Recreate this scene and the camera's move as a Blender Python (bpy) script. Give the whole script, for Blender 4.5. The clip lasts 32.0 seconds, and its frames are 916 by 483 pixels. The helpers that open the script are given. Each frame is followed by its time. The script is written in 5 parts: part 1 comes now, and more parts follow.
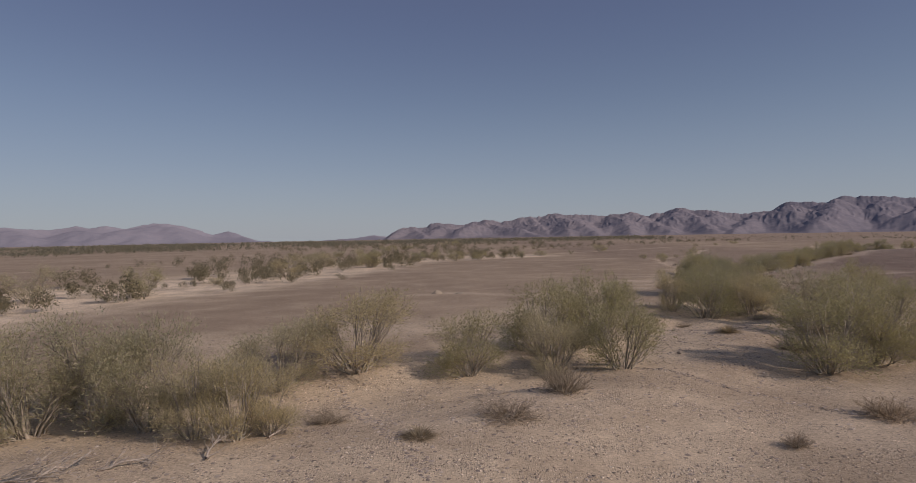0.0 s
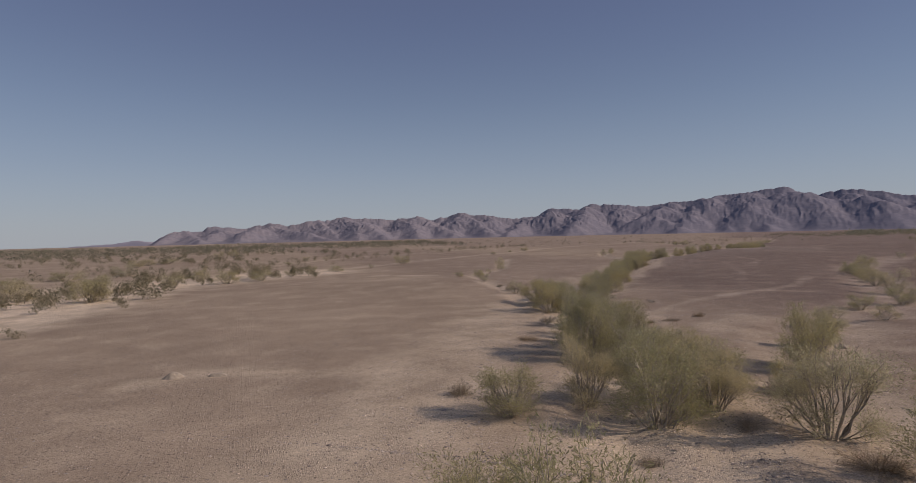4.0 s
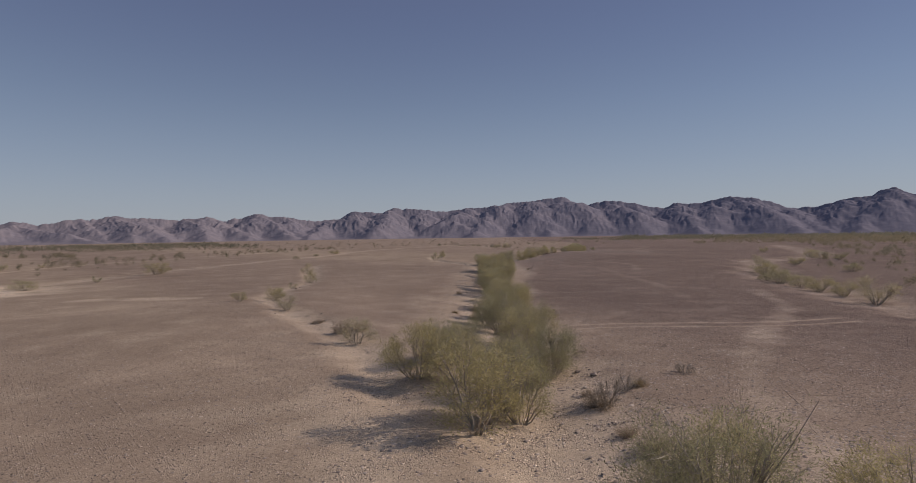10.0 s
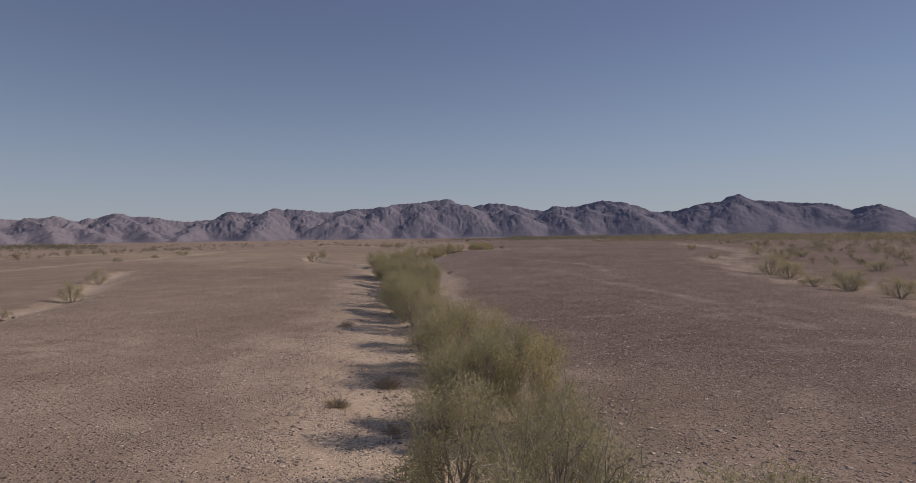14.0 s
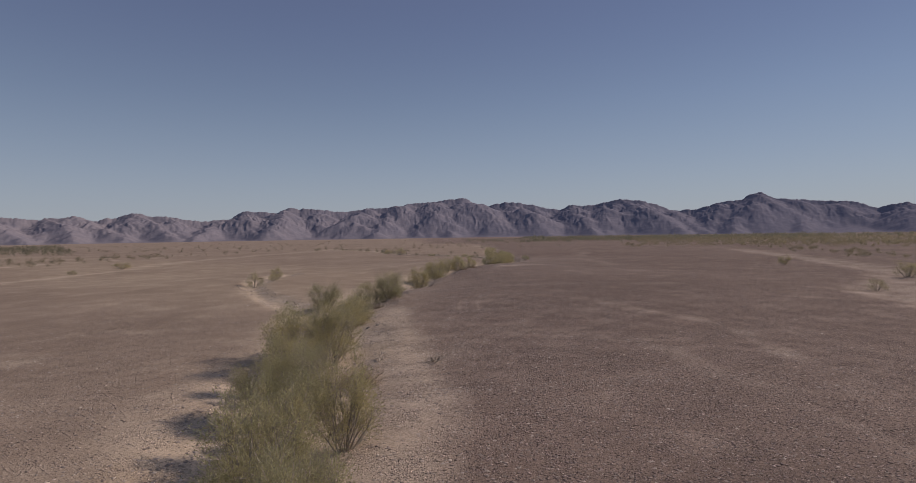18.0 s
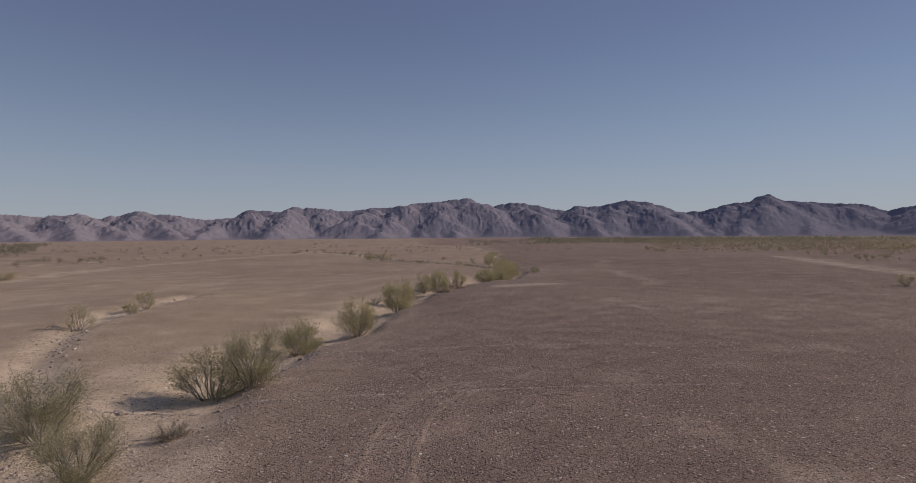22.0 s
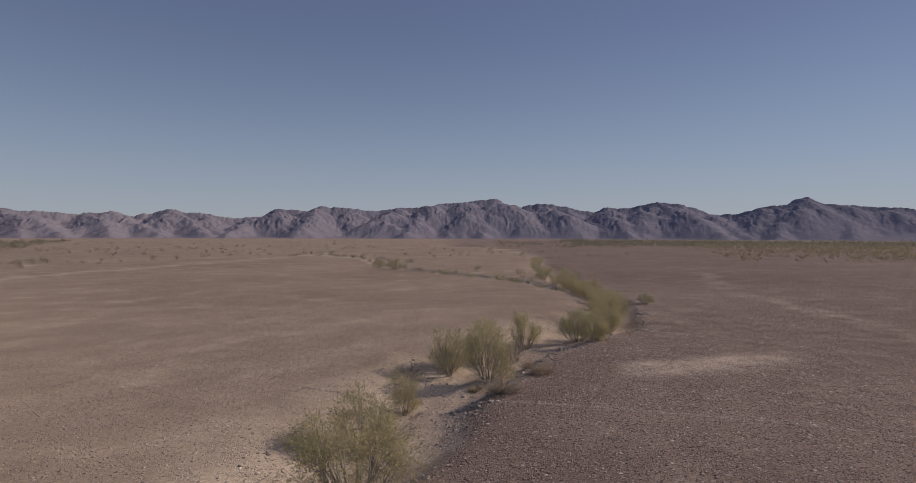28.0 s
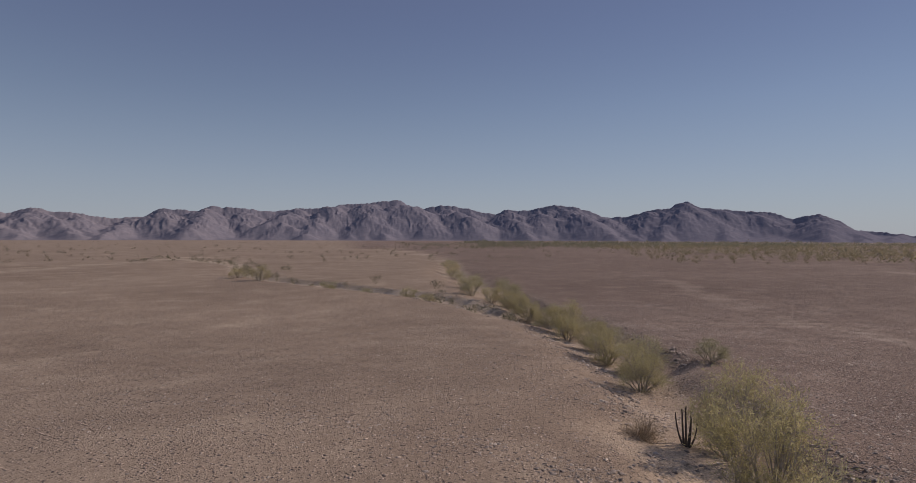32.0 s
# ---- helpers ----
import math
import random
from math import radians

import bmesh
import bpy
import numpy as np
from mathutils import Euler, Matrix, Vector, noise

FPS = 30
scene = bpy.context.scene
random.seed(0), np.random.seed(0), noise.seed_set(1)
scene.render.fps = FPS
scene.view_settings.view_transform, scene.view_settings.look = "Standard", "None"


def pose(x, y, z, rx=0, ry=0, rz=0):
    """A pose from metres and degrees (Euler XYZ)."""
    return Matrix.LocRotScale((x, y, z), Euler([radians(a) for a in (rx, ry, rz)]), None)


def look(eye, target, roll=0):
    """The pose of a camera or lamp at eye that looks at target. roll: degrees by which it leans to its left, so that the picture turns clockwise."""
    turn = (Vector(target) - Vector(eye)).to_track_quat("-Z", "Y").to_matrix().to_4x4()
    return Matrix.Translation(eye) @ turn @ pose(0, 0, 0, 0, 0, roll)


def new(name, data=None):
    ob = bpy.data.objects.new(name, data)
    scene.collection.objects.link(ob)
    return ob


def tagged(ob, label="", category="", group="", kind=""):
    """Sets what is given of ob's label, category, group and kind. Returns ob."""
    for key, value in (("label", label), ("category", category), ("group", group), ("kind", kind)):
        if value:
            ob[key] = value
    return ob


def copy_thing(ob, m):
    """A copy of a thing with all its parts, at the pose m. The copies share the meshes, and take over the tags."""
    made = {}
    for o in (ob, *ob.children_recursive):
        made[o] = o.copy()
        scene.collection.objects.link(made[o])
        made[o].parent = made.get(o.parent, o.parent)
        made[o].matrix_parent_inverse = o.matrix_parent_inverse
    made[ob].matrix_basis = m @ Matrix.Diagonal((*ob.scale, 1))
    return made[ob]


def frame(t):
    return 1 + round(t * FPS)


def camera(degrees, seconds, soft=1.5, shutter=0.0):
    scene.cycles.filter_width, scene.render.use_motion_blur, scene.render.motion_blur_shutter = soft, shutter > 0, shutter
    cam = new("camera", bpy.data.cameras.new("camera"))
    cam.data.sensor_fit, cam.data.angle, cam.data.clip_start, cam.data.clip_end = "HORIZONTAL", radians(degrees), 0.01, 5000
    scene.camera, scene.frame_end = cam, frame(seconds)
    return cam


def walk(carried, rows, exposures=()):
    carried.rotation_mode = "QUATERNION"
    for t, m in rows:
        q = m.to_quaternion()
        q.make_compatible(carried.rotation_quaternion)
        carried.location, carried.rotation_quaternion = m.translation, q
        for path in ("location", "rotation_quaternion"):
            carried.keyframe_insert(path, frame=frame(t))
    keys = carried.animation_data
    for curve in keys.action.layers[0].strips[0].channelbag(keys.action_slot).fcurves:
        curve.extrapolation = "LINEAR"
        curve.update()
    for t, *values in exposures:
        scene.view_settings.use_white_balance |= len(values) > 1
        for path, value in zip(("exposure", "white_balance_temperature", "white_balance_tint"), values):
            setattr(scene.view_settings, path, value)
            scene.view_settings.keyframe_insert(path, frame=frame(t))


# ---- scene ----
cam = camera(77.4, 32.0, soft=0.6)
# ---------------------------------------------------------------- camera
# seconds, place in metres, yaw, pitch and roll in degrees
PATH = [
    (0, -0.002, -0.003, 4.683, -0.000, -0.636, -1.018),
    (0.5, -0.379, 2.425, 5.030, -7.409, -0.616, -1.196),
    (1, -0.524, 4.772, 5.396, -12.407, -0.649, -1.079),
    (1.5, -0.520, 7.070, 5.710, -14.348, -0.718, -1.186),
    (2, -0.364, 9.275, 5.930, -15.740, -0.693, -1.223),
    (2.5, -0.119, 11.398, 6.074, -18.377, -0.679, -1.280),
    (3, 0.215, 13.409, 6.158, -19.605, -0.634, -1.272),
    (3.5, 0.685, 15.375, 6.193, -20.234, -0.652, -1.304),
    (5.5, 3.127, 23.299, 6.360, -23.088, -0.667, -1.329),
    (6, 3.904, 25.486, 6.309, -23.661, -0.604, -1.397),
    (6.5, 4.809, 27.756, 6.216, -23.828, -0.589, -1.371),
    (7, 5.776, 30.107, 6.122, -23.903, -0.597, -1.349),
    (7.5, 6.834, 32.578, 6.028, -23.983, -0.582, -1.354),
    (8, 8.016, 35.226, 5.865, -23.995, -0.553, -1.271),
    (8.5, 9.256, 38.014, 5.733, -25.001, -0.564, -1.104),
    (9, 10.582, 40.804, 5.606, -27.896, -0.619, -0.928),
    (9.5, 12.086, 43.699, 5.466, -33.448, -0.662, -0.863),
    (10, 13.603, 46.408, 5.340, -40.529, -0.703, -0.813),
    (10.5, 15.299, 49.195, 5.201, -43.544, -0.714, -0.745),
    (11, 17.201, 51.937, 5.026, -44.616, -0.688, -0.771),
    (11.5, 19.007, 54.331, 4.845, -45.583, -0.667, -0.779),
    (12, 21.086, 56.879, 4.644, -48.532, -0.687, -0.712),
    (12.5, 23.391, 59.426, 4.465, -50.675, -0.712, -0.726),
    (13, 25.796, 61.965, 4.282, -51.638, -0.719, -0.705),
    (13.5, 28.206, 64.353, 4.059, -52.021, -0.668, -0.694),
    (14, 30.785, 66.633, 3.949, -51.921, -0.675, -0.779),
    (14.5, 33.479, 68.966, 3.858, -51.620, -0.659, -0.838),
    (16.5, 45.317, 77.570, 5.384, -50.699, -0.828, -0.951),
    (17, 48.606, 79.953, 5.459, -50.558, -0.815, -0.942),
    (17.5, 51.815, 82.284, 5.486, -50.467, -0.783, -0.905),
    (18, 54.974, 84.539, 5.553, -50.358, -0.749, -0.858),
    (18.5, 58.065, 86.678, 5.632, -50.247, -0.745, -0.858),
    (19, 60.899, 88.543, 5.779, -50.223, -0.718, -0.708),
    (19.5, 63.696, 90.370, 5.873, -50.182, -0.741, -0.713),
    (20, 66.455, 92.244, 5.951, -50.134, -0.708, -0.652),
    (20.5, 69.145, 94.074, 5.959, -50.055, -0.701, -0.676),
    (21, 71.883, 95.919, 5.944, -50.013, -0.716, -0.653),
    (21.5, 74.477, 97.751, 5.954, -50.127, -0.719, -0.592),
    (22, 77.044, 99.587, 6.016, -49.884, -0.722, -0.434),
    (22.5, 79.452, 101.372, 6.093, -49.125, -0.709, -0.411),
    (23, 81.802, 103.147, 6.172, -47.419, -0.723, -0.355),
    (23.5, 84.055, 105.007, 6.175, -46.419, -0.716, -0.250),
    (24, 86.369, 107.038, 6.085, -46.051, -0.736, -0.219),
    (24.5, 88.650, 109.162, 6.001, -45.985, -0.742, -0.073),
    (25, 90.811, 111.217, 5.961, -45.931, -0.739, -0.051),
    (25.5, 92.989, 113.358, 5.943, -45.807, -0.720, -0.029),
    (27.5, 100.672, 121.722, 5.945, -45.783, -0.696, 0.157),
    (28, 102.494, 123.805, 5.978, -47.256, -0.643, 0.173),
    (28.5, 104.389, 125.895, 5.995, -49.833, -0.591, 0.183),
    (29, 106.481, 128.034, 5.961, -52.227, -0.522, 0.241),
    (29.5, 108.766, 130.149, 5.849, -53.906, -0.485, 0.260),
    (30, 111.213, 132.245, 5.771, -55.318, -0.504, 0.214),
    (30.5, 113.806, 134.306, 5.660, -56.362, -0.455, 0.325),
    (31, 116.567, 136.373, 5.551, -56.537, -0.464, 0.327),
    (31.5, 119.329, 138.304, 5.447, -56.733, -0.448, 0.227),
    (32, 122.150, 140.243, 5.404, -56.978, -0.443, 0.176),
]


def heading(x, y, z, yaw, pitch, roll):
    a, b = radians(yaw), radians(pitch)
    way = Vector((-math.sin(a) * math.cos(b), math.cos(a) * math.cos(b), math.sin(b)))
    eye = Vector((x, y, z))
    return look(eye, eye + way, roll)


walk(cam, [(t, heading(*row)) for t, *row in PATH], exposures=[(0.0, 0.06, 7350, 25), (2.0, 0.12, 7350, 25), (5.0, 0.16, 7350, 25), (32.0, 0.16, 7350, 25)])

# ---------------------------------------------------------------- sun and sky
SUN_ELEVATION, SUN_BEARING = 31.5, 120.0  # bearing clockwise from +y
world = bpy.data.worlds.new("desert_sky")
scene.world = world
world.use_nodes = True
wn, wl = world.node_tree.nodes, world.node_tree.links
sky = wn.new("ShaderNodeTexSky")
sky.sky_type = "NISHITA"
sky.sun_disc = False
sky.sun_elevation, sky.sun_rotation = radians(SUN_ELEVATION), radians(SUN_BEARING)
sky.altitude, sky.air_density, sky.dust_density, sky.ozone_density = 1500.0, 1.0, 0.0, 3.0
# a gradient evens the sky out from the horizon upwards, with added fill overhead
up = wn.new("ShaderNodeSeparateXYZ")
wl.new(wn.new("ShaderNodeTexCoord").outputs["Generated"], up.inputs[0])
haze_fill = wn.new("ShaderNodeValToRGB")
haze_fill.color_ramp.interpolation = "B_SPLINE"
# the top two stops, above the view, are brightened and greyed to fill shadows
HAZE_AND_FILL = [(0.0, (3.71, 4.86, 5.79)), (0.05, (3.53, 4.8, 5.86)), (0.12, (2.9, 4.27, 5.71)), (0.21, (2.11, 3.34, 4.85)),
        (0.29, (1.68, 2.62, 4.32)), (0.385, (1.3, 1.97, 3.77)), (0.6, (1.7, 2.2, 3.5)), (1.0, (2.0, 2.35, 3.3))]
while len(haze_fill.color_ramp.elements) < len(HAZE_AND_FILL):
    haze_fill.color_ramp.elements.new(0.5)
for stop, (at, tone) in zip(haze_fill.color_ramp.elements, HAZE_AND_FILL):
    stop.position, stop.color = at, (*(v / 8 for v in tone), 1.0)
wl.new(up.outputs["Z"], haze_fill.inputs[0])
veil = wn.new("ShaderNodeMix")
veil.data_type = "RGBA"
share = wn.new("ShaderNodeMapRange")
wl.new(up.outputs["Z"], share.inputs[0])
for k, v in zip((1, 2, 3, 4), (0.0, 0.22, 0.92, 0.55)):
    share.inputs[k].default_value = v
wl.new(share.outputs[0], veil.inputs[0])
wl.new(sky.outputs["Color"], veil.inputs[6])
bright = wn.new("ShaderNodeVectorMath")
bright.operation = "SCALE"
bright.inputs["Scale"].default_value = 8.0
wl.new(haze_fill.outputs[0], bright.inputs[0])
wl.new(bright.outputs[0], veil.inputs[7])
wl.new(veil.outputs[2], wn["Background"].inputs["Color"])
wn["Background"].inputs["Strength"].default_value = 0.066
sun_way = Vector((math.sin(radians(SUN_BEARING)) * math.cos(radians(SUN_ELEVATION)),
                  math.cos(radians(SUN_BEARING)) * math.cos(radians(SUN_ELEVATION)), math.sin(radians(SUN_ELEVATION))))
lamp = bpy.data.lights.new("sun", "SUN")
lamp.energy, lamp.angle, lamp.color = 2.15, radians(0.6), (1.0, 0.93, 0.84)
sun = new("sun", lamp)
sun.matrix_world = look(Vector((0, 0, 200)) + sun_way * 100, Vector((0, 0, 200)))


# ---------------------------------------------------------------- noise and mesh helpers
def lattice(ix, iy, seed):
    h = (ix.astype(np.int64) * 374761393 + iy.astype(np.int64) * 668265263 + seed * 1442695041) & 0xFFFFFFFF
    h = ((h ^ (h >> 13)) * 1274126177) & 0xFFFFFFFF
    return ((h ^ (h >> 16)) & 0xFFFF) / 65535.0


def vnoise(x, y, seed=0):
    """Smooth value noise in 0..1 over arrays."""
    x, y = np.asarray(x, float), np.asarray(y, float)
    ix, iy = np.floor(x), np.floor(y)
    u, v = x - ix, y - iy
    u, v = u * u * (3 - 2 * u), v * v * (3 - 2 * v)
    a = lattice(ix, iy, seed) * (1 - u) + lattice(ix + 1, iy, seed) * u
    b = lattice(ix, iy + 1, seed) * (1 - u) + lattice(ix + 1, iy + 1, seed) * u
    return a * (1 - v) + b * v


def fbm(x, y, seed=0, octaves=4, gain=0.5):
    total, amp, norm = 0.0, 1.0, 0.0
    for n in range(octaves):
        total = total + amp * vnoise(np.asarray(x) * 2**n + 17.3 * n, np.asarray(y) * 2**n - 9.1 * n, seed + n)
        norm, amp = norm + amp, amp * gain
    return total / norm


def smooth(a, b, x):
    k = np.clip((np.asarray(x, float) - a) / (b - a), 0, 1)
    return k * k * (3 - 2 * k)


def mesh_of(name, verts, faces, material=None, shade=False):
    """A mesh from arrays: verts (n, 3), faces (m, 3) or (m, 4)."""
    verts, faces = np.asarray(verts, np.float32), np.asarray(faces, np.int32)
    me = bpy.data.meshes.new(name)
    k = faces.shape[1]
    me.vertices.add(len(verts))
    me.vertices.foreach_set("co", verts.ravel())
    me.loops.add(faces.size)
    me.loops.foreach_set("vertex_index", faces.ravel())
    me.polygons.add(len(faces))
    me.polygons.foreach_set("loop_start", np.arange(0, faces.size, k, dtype=np.int32))
    if shade:
        me.polygons.foreach_set("use_smooth", np.ones(len(faces), bool))
    if material:
        me.materials.append(material)
    me.update(calc_edges=True)
    return me


def part(name, me, parent, label="", kind=""):
    ob = new(name, me)
    ob.parent = parent
    return tagged(ob, label, kind=kind)


# ---------------------------------------------------------------- materials
def material(name):
    m = bpy.data.materials.new(name)
    m.use_nodes = True
    return m, m.node_tree.nodes, m.node_tree.links, m.node_tree.nodes["Principled BSDF"]


def ramp(nodes, links, source, stops):
    r = nodes.new("ShaderNodeValToRGB")
    r.color_ramp.elements[0].position, r.color_ramp.elements[0].color = stops[0][0], (*stops[0][1], 1)
    r.color_ramp.elements[1].position, r.color_ramp.elements[1].color = stops[-1][0], (*stops[-1][1], 1)
    for at, col in stops[1:-1]:
        e = r.color_ramp.elements.new(at)
        e.color = (*col, 1)
    links.new(source, r.inputs[0])
    return r.outputs[0]


def mixed(nodes, links, fac, a, b, blend="MIX"):
    n = nodes.new("ShaderNodeMix")
    n.data_type, n.blend_type = "RGBA", blend
    for sock, v in ((n.inputs[0], fac), (n.inputs[6], a), (n.inputs[7], b)):
        if isinstance(v, (int, float)):
            sock.default_value = v
        elif isinstance(v, tuple):
            sock.default_value = (*v, 1)
        else:
            links.new(v, sock)
    return n.outputs[2]


def textured(nodes, links, coords, kind, scale, detail=4.0):
    n = nodes.new("ShaderNodeTexNoise" if kind == "noise" else "ShaderNodeTexVoronoi")
    n.inputs["Scale"].default_value = scale
    if kind == "noise":
        n.inputs["Detail"].default_value = detail
    links.new(coords, n.inputs["Vector"])
    return n


def sums(nodes, links, how, a, b, c=None, clamp=False):
    n = nodes.new("ShaderNodeMath")
    n.operation, n.use_clamp = how, clamp
    for sock, v in zip(n.inputs, (a, b, c)):
        if isinstance(v, (int, float)):
            sock.default_value = v
        elif v is not None:
            links.new(v, sock)
    return n.outputs[0]


def ranged(nodes, links, v, a, b, c=0.0, d=1.0):
    n = nodes.new("ShaderNodeMapRange")
    links.new(v, n.inputs[0])
    for k, x in zip((1, 2, 3, 4), (a, b, c, d)):
        n.inputs[k].default_value = x
    return n.outputs[0]


def ground_material():
    """Soil with loose stones on it: close-set and dark on the pavement, few and patchy on the sand of the washes."""
    m, n, l, bsdf = material("desert_ground")
    co = n.new("ShaderNodeNewGeometry").outputs["Position"]

    def attribute(name):
        a = n.new("ShaderNodeAttribute")
        a.attribute_name = name
        return a.outputs["Fac"]

    sand, track, varnish, silt = attribute("sand"), attribute("track"), attribute("varnish"), attribute("silt")
    big = textured(n, l, co, "noise", 0.045, 6).outputs["Fac"]
    mid = textured(n, l, co, "noise", 0.33, 6).outputs["Fac"]
    fine = textured(n, l, co, "noise", 2.4, 6).outputs["Fac"]
    lay = n.new("ShaderNodeMapping")
    lay.inputs["Rotation"].default_value = (0.0, 0.0, radians(-48))
    lay.inputs["Scale"].default_value = (0.12, 0.26, 1.0)
    l.new(co, lay.inputs["Vector"])
    streak = textured(n, l, lay.outputs[0], "noise", 1.0, 5).outputs["Fac"]
    mask = ranged(n, l, sums(n, l, "MULTIPLY_ADD", mid, 0.9, sand), 0.5, 1.15)
    # soil
    soil = mixed(n, l, 0.5, ramp(n, l, big, [(0.32, (0.238, 0.195, 0.149)), (0.5, (0.318, 0.265, 0.202)), (0.66, (0.402, 0.341, 0.261))]),
                 ramp(n, l, mid, [(0.3, (0.262, 0.215, 0.164)), (0.7, (0.392, 0.330, 0.251))]))
    soil = mixed(n, l, ranged(n, l, varnish, 0.0, 1.0, 0.45, 0.25), soil, mixed(n, l, 1.0, soil, ramp(n, l, streak, [(0.34, (0.84, 0.835, 0.83)), (0.5, (0.98, 0.98, 0.98)), (0.66, (1.14, 1.14, 1.14))]), "MULTIPLY"))
    soil = mixed(n, l, varnish, soil, mixed(n, l, 1.0, soil, (0.80, 0.775, 0.79), "MULTIPLY"))
    pale = mixed(n, l, 0.4, ramp(n, l, mid, [(0.28, (0.400, 0.345, 0.260)), (0.5, (0.475, 0.416, 0.322)), (0.75, (0.555, 0.492, 0.388))]),
                 ramp(n, l, fine, [(0.3, (0.370, 0.312, 0.232)), (0.7, (0.550, 0.478, 0.366))]))
    colour = mixed(n, l, mask, soil, pale)
    colour = mixed(n, l, sums(n, l, "MULTIPLY", silt, ranged(n, l, mid, 0.35, 0.6)), colour, (0.680, 0.600, 0.475))
    colour = mixed(n, l, track, colour, (0.430, 0.358, 0.285))
    # stones of three sizes
    drift = n.new("ShaderNodeVectorMath")
    drift.operation = "MULTIPLY_ADD"
    l.new(textured(n, l, co, "noise", 9.0, 2).outputs["Color"], drift.inputs[0])
    drift.inputs[1].default_value = (0.035, 0.035, 0.0)
    l.new(co, drift.inputs[2])
    spread = drift.outputs[0]
    more = ranged(n, l, varnish, 0.0, 1.0, 0.60, 1.35)
    firm = ranged(n, l, varnish, 0.0, 1.0, 0.58, 0.9)
    crowd = ranged(n, l, textured(n, l, co, "noise", 0.8, 4).outputs["Fac"], 0.38, 0.66)
    height = None
    for scale, packed, loose, lift in ((6.8, 0.36, 0.12, 0.75), (11.0, 0.52, 0.30, 0.52), (19.0, 0.60, 0.50, 0.34)):
        v = textured(n, l, spread, "voronoi", scale)
        v.voronoi_dimensions = "2D"
        split = n.new("ShaderNodeSeparateColor")
        l.new(v.outputs["Color"], split.inputs[0])
        share = n.new("ShaderNodeMix")
        l.new(mask, share.inputs[0])
        l.new(sums(n, l, "MULTIPLY", sums(n, l, "MULTIPLY", ranged(n, l, crowd, 0.0, 1.0, 0.5, 1.0), more), packed), share.inputs[2])
        l.new(sums(n, l, "MULTIPLY", crowd, 2 * loose), share.inputs[3])
        there = sums(n, l, "LESS_THAN", split.outputs[0], share.outputs[0])
        reach = ranged(n, l, split.outputs[2], 0.0, 1.0, 0.17, 0.42)
        left = sums(n, l, "SUBTRACT", reach, v.outputs["Distance"])
        stone = sums(n, l, "MULTIPLY", there, ranged(n, l, left, 0.0, 0.08))
        dome = sums(n, l, "MULTIPLY", there, ranged(n, l, left, -0.02, 0.24))
        dark = ramp(n, l, split.outputs[1], [(0.0, (0.150, 0.125, 0.110)), (0.45, (0.235, 0.199, 0.173)), (0.8, (0.345, 0.295, 0.252)), (0.97, (0.56, 0.49, 0.42))])
        light = ramp(n, l, split.outputs[1], [(0.0, (0.220, 0.188, 0.152)), (0.4, (0.370, 0.318, 0.258)), (0.85, (0.60, 0.53, 0.43)), (0.97, (0.78, 0.72, 0.62))])
        colour = mixed(n, l, sums(n, l, "MULTIPLY", stone, sums(n, l, "MAXIMUM", firm, mask)), colour, mixed(n, l, mask, dark, light))
        bulge = sums(n, l, "MULTIPLY", sums(n, l, "MULTIPLY", dome, lift), ranged(n, l, varnish, 0.0, 1.0, 0.45, 1.0))
        height = bulge if height is None else sums(n, l, "ADD", height, bulge)
    # close grit between the stones
    grit = textured(n, l, spread, "voronoi", 22.0)
    grit.voronoi_dimensions = "2D"
    grain = n.new("ShaderNodeSeparateColor")
    l.new(grit.outputs["Color"], grain.inputs[0])
    lump = sums(n, l, "MULTIPLY", ranged(n, l, grit.outputs["Distance"], 0.0, 0.7, 1.0, 0.0), grain.outputs[1])
    colour = mixed(n, l, ranged(n, l, varnish, 0.0, 1.0, 0.55, 0.85), colour, mixed(n, l, 1.0, colour, ramp(n, l, grain.outputs[0], [(0.0, (0.68, 0.67, 0.66)), (0.5, (1.0, 1.0, 1.0)), (1.0, (1.32, 1.31, 1.30))]), "MULTIPLY"))
    patch = ranged(n, l, sums(n, l, "ADD", crowd, mid), 0.35, 1.45, 0.35, 1.15)
    height = sums(n, l, "ADD", height, sums(n, l, "MULTIPLY", sums(n, l, "MULTIPLY", lump, patch), ranged(n, l, varnish, 0.0, 1.0, 0.16, 0.26)))
    colour = mixed(n, l, varnish, colour, mixed(n, l, 1.0, colour, (0.820, 0.803, 0.860), "MULTIPLY"))
    colour = mixed(n, l, 1.0, colour, (1.27, 1.215, 1.165), "MULTIPLY")
    l.new(colour, bsdf.inputs["Base Color"])
    bsdf.inputs["Roughness"].default_value = 0.95
    bsdf.inputs["Specular IOR Level"].default_value = 0.15
    b1, b2 = n.new("ShaderNodeBump"), n.new("ShaderNodeBump")
    b1.inputs["Strength"].default_value, b1.inputs["Distance"].default_value = 1.0, 0.085
    l.new(height, b1.inputs["Height"])
    b2.inputs["Strength"].default_value, b2.inputs["Distance"].default_value = 0.4, 0.03
    l.new(fine, b2.inputs["Height"])
    l.new(b1.outputs[0], b2.inputs["Normal"])
    l.new(b2.outputs[0], bsdf.inputs["Normal"])
    return m


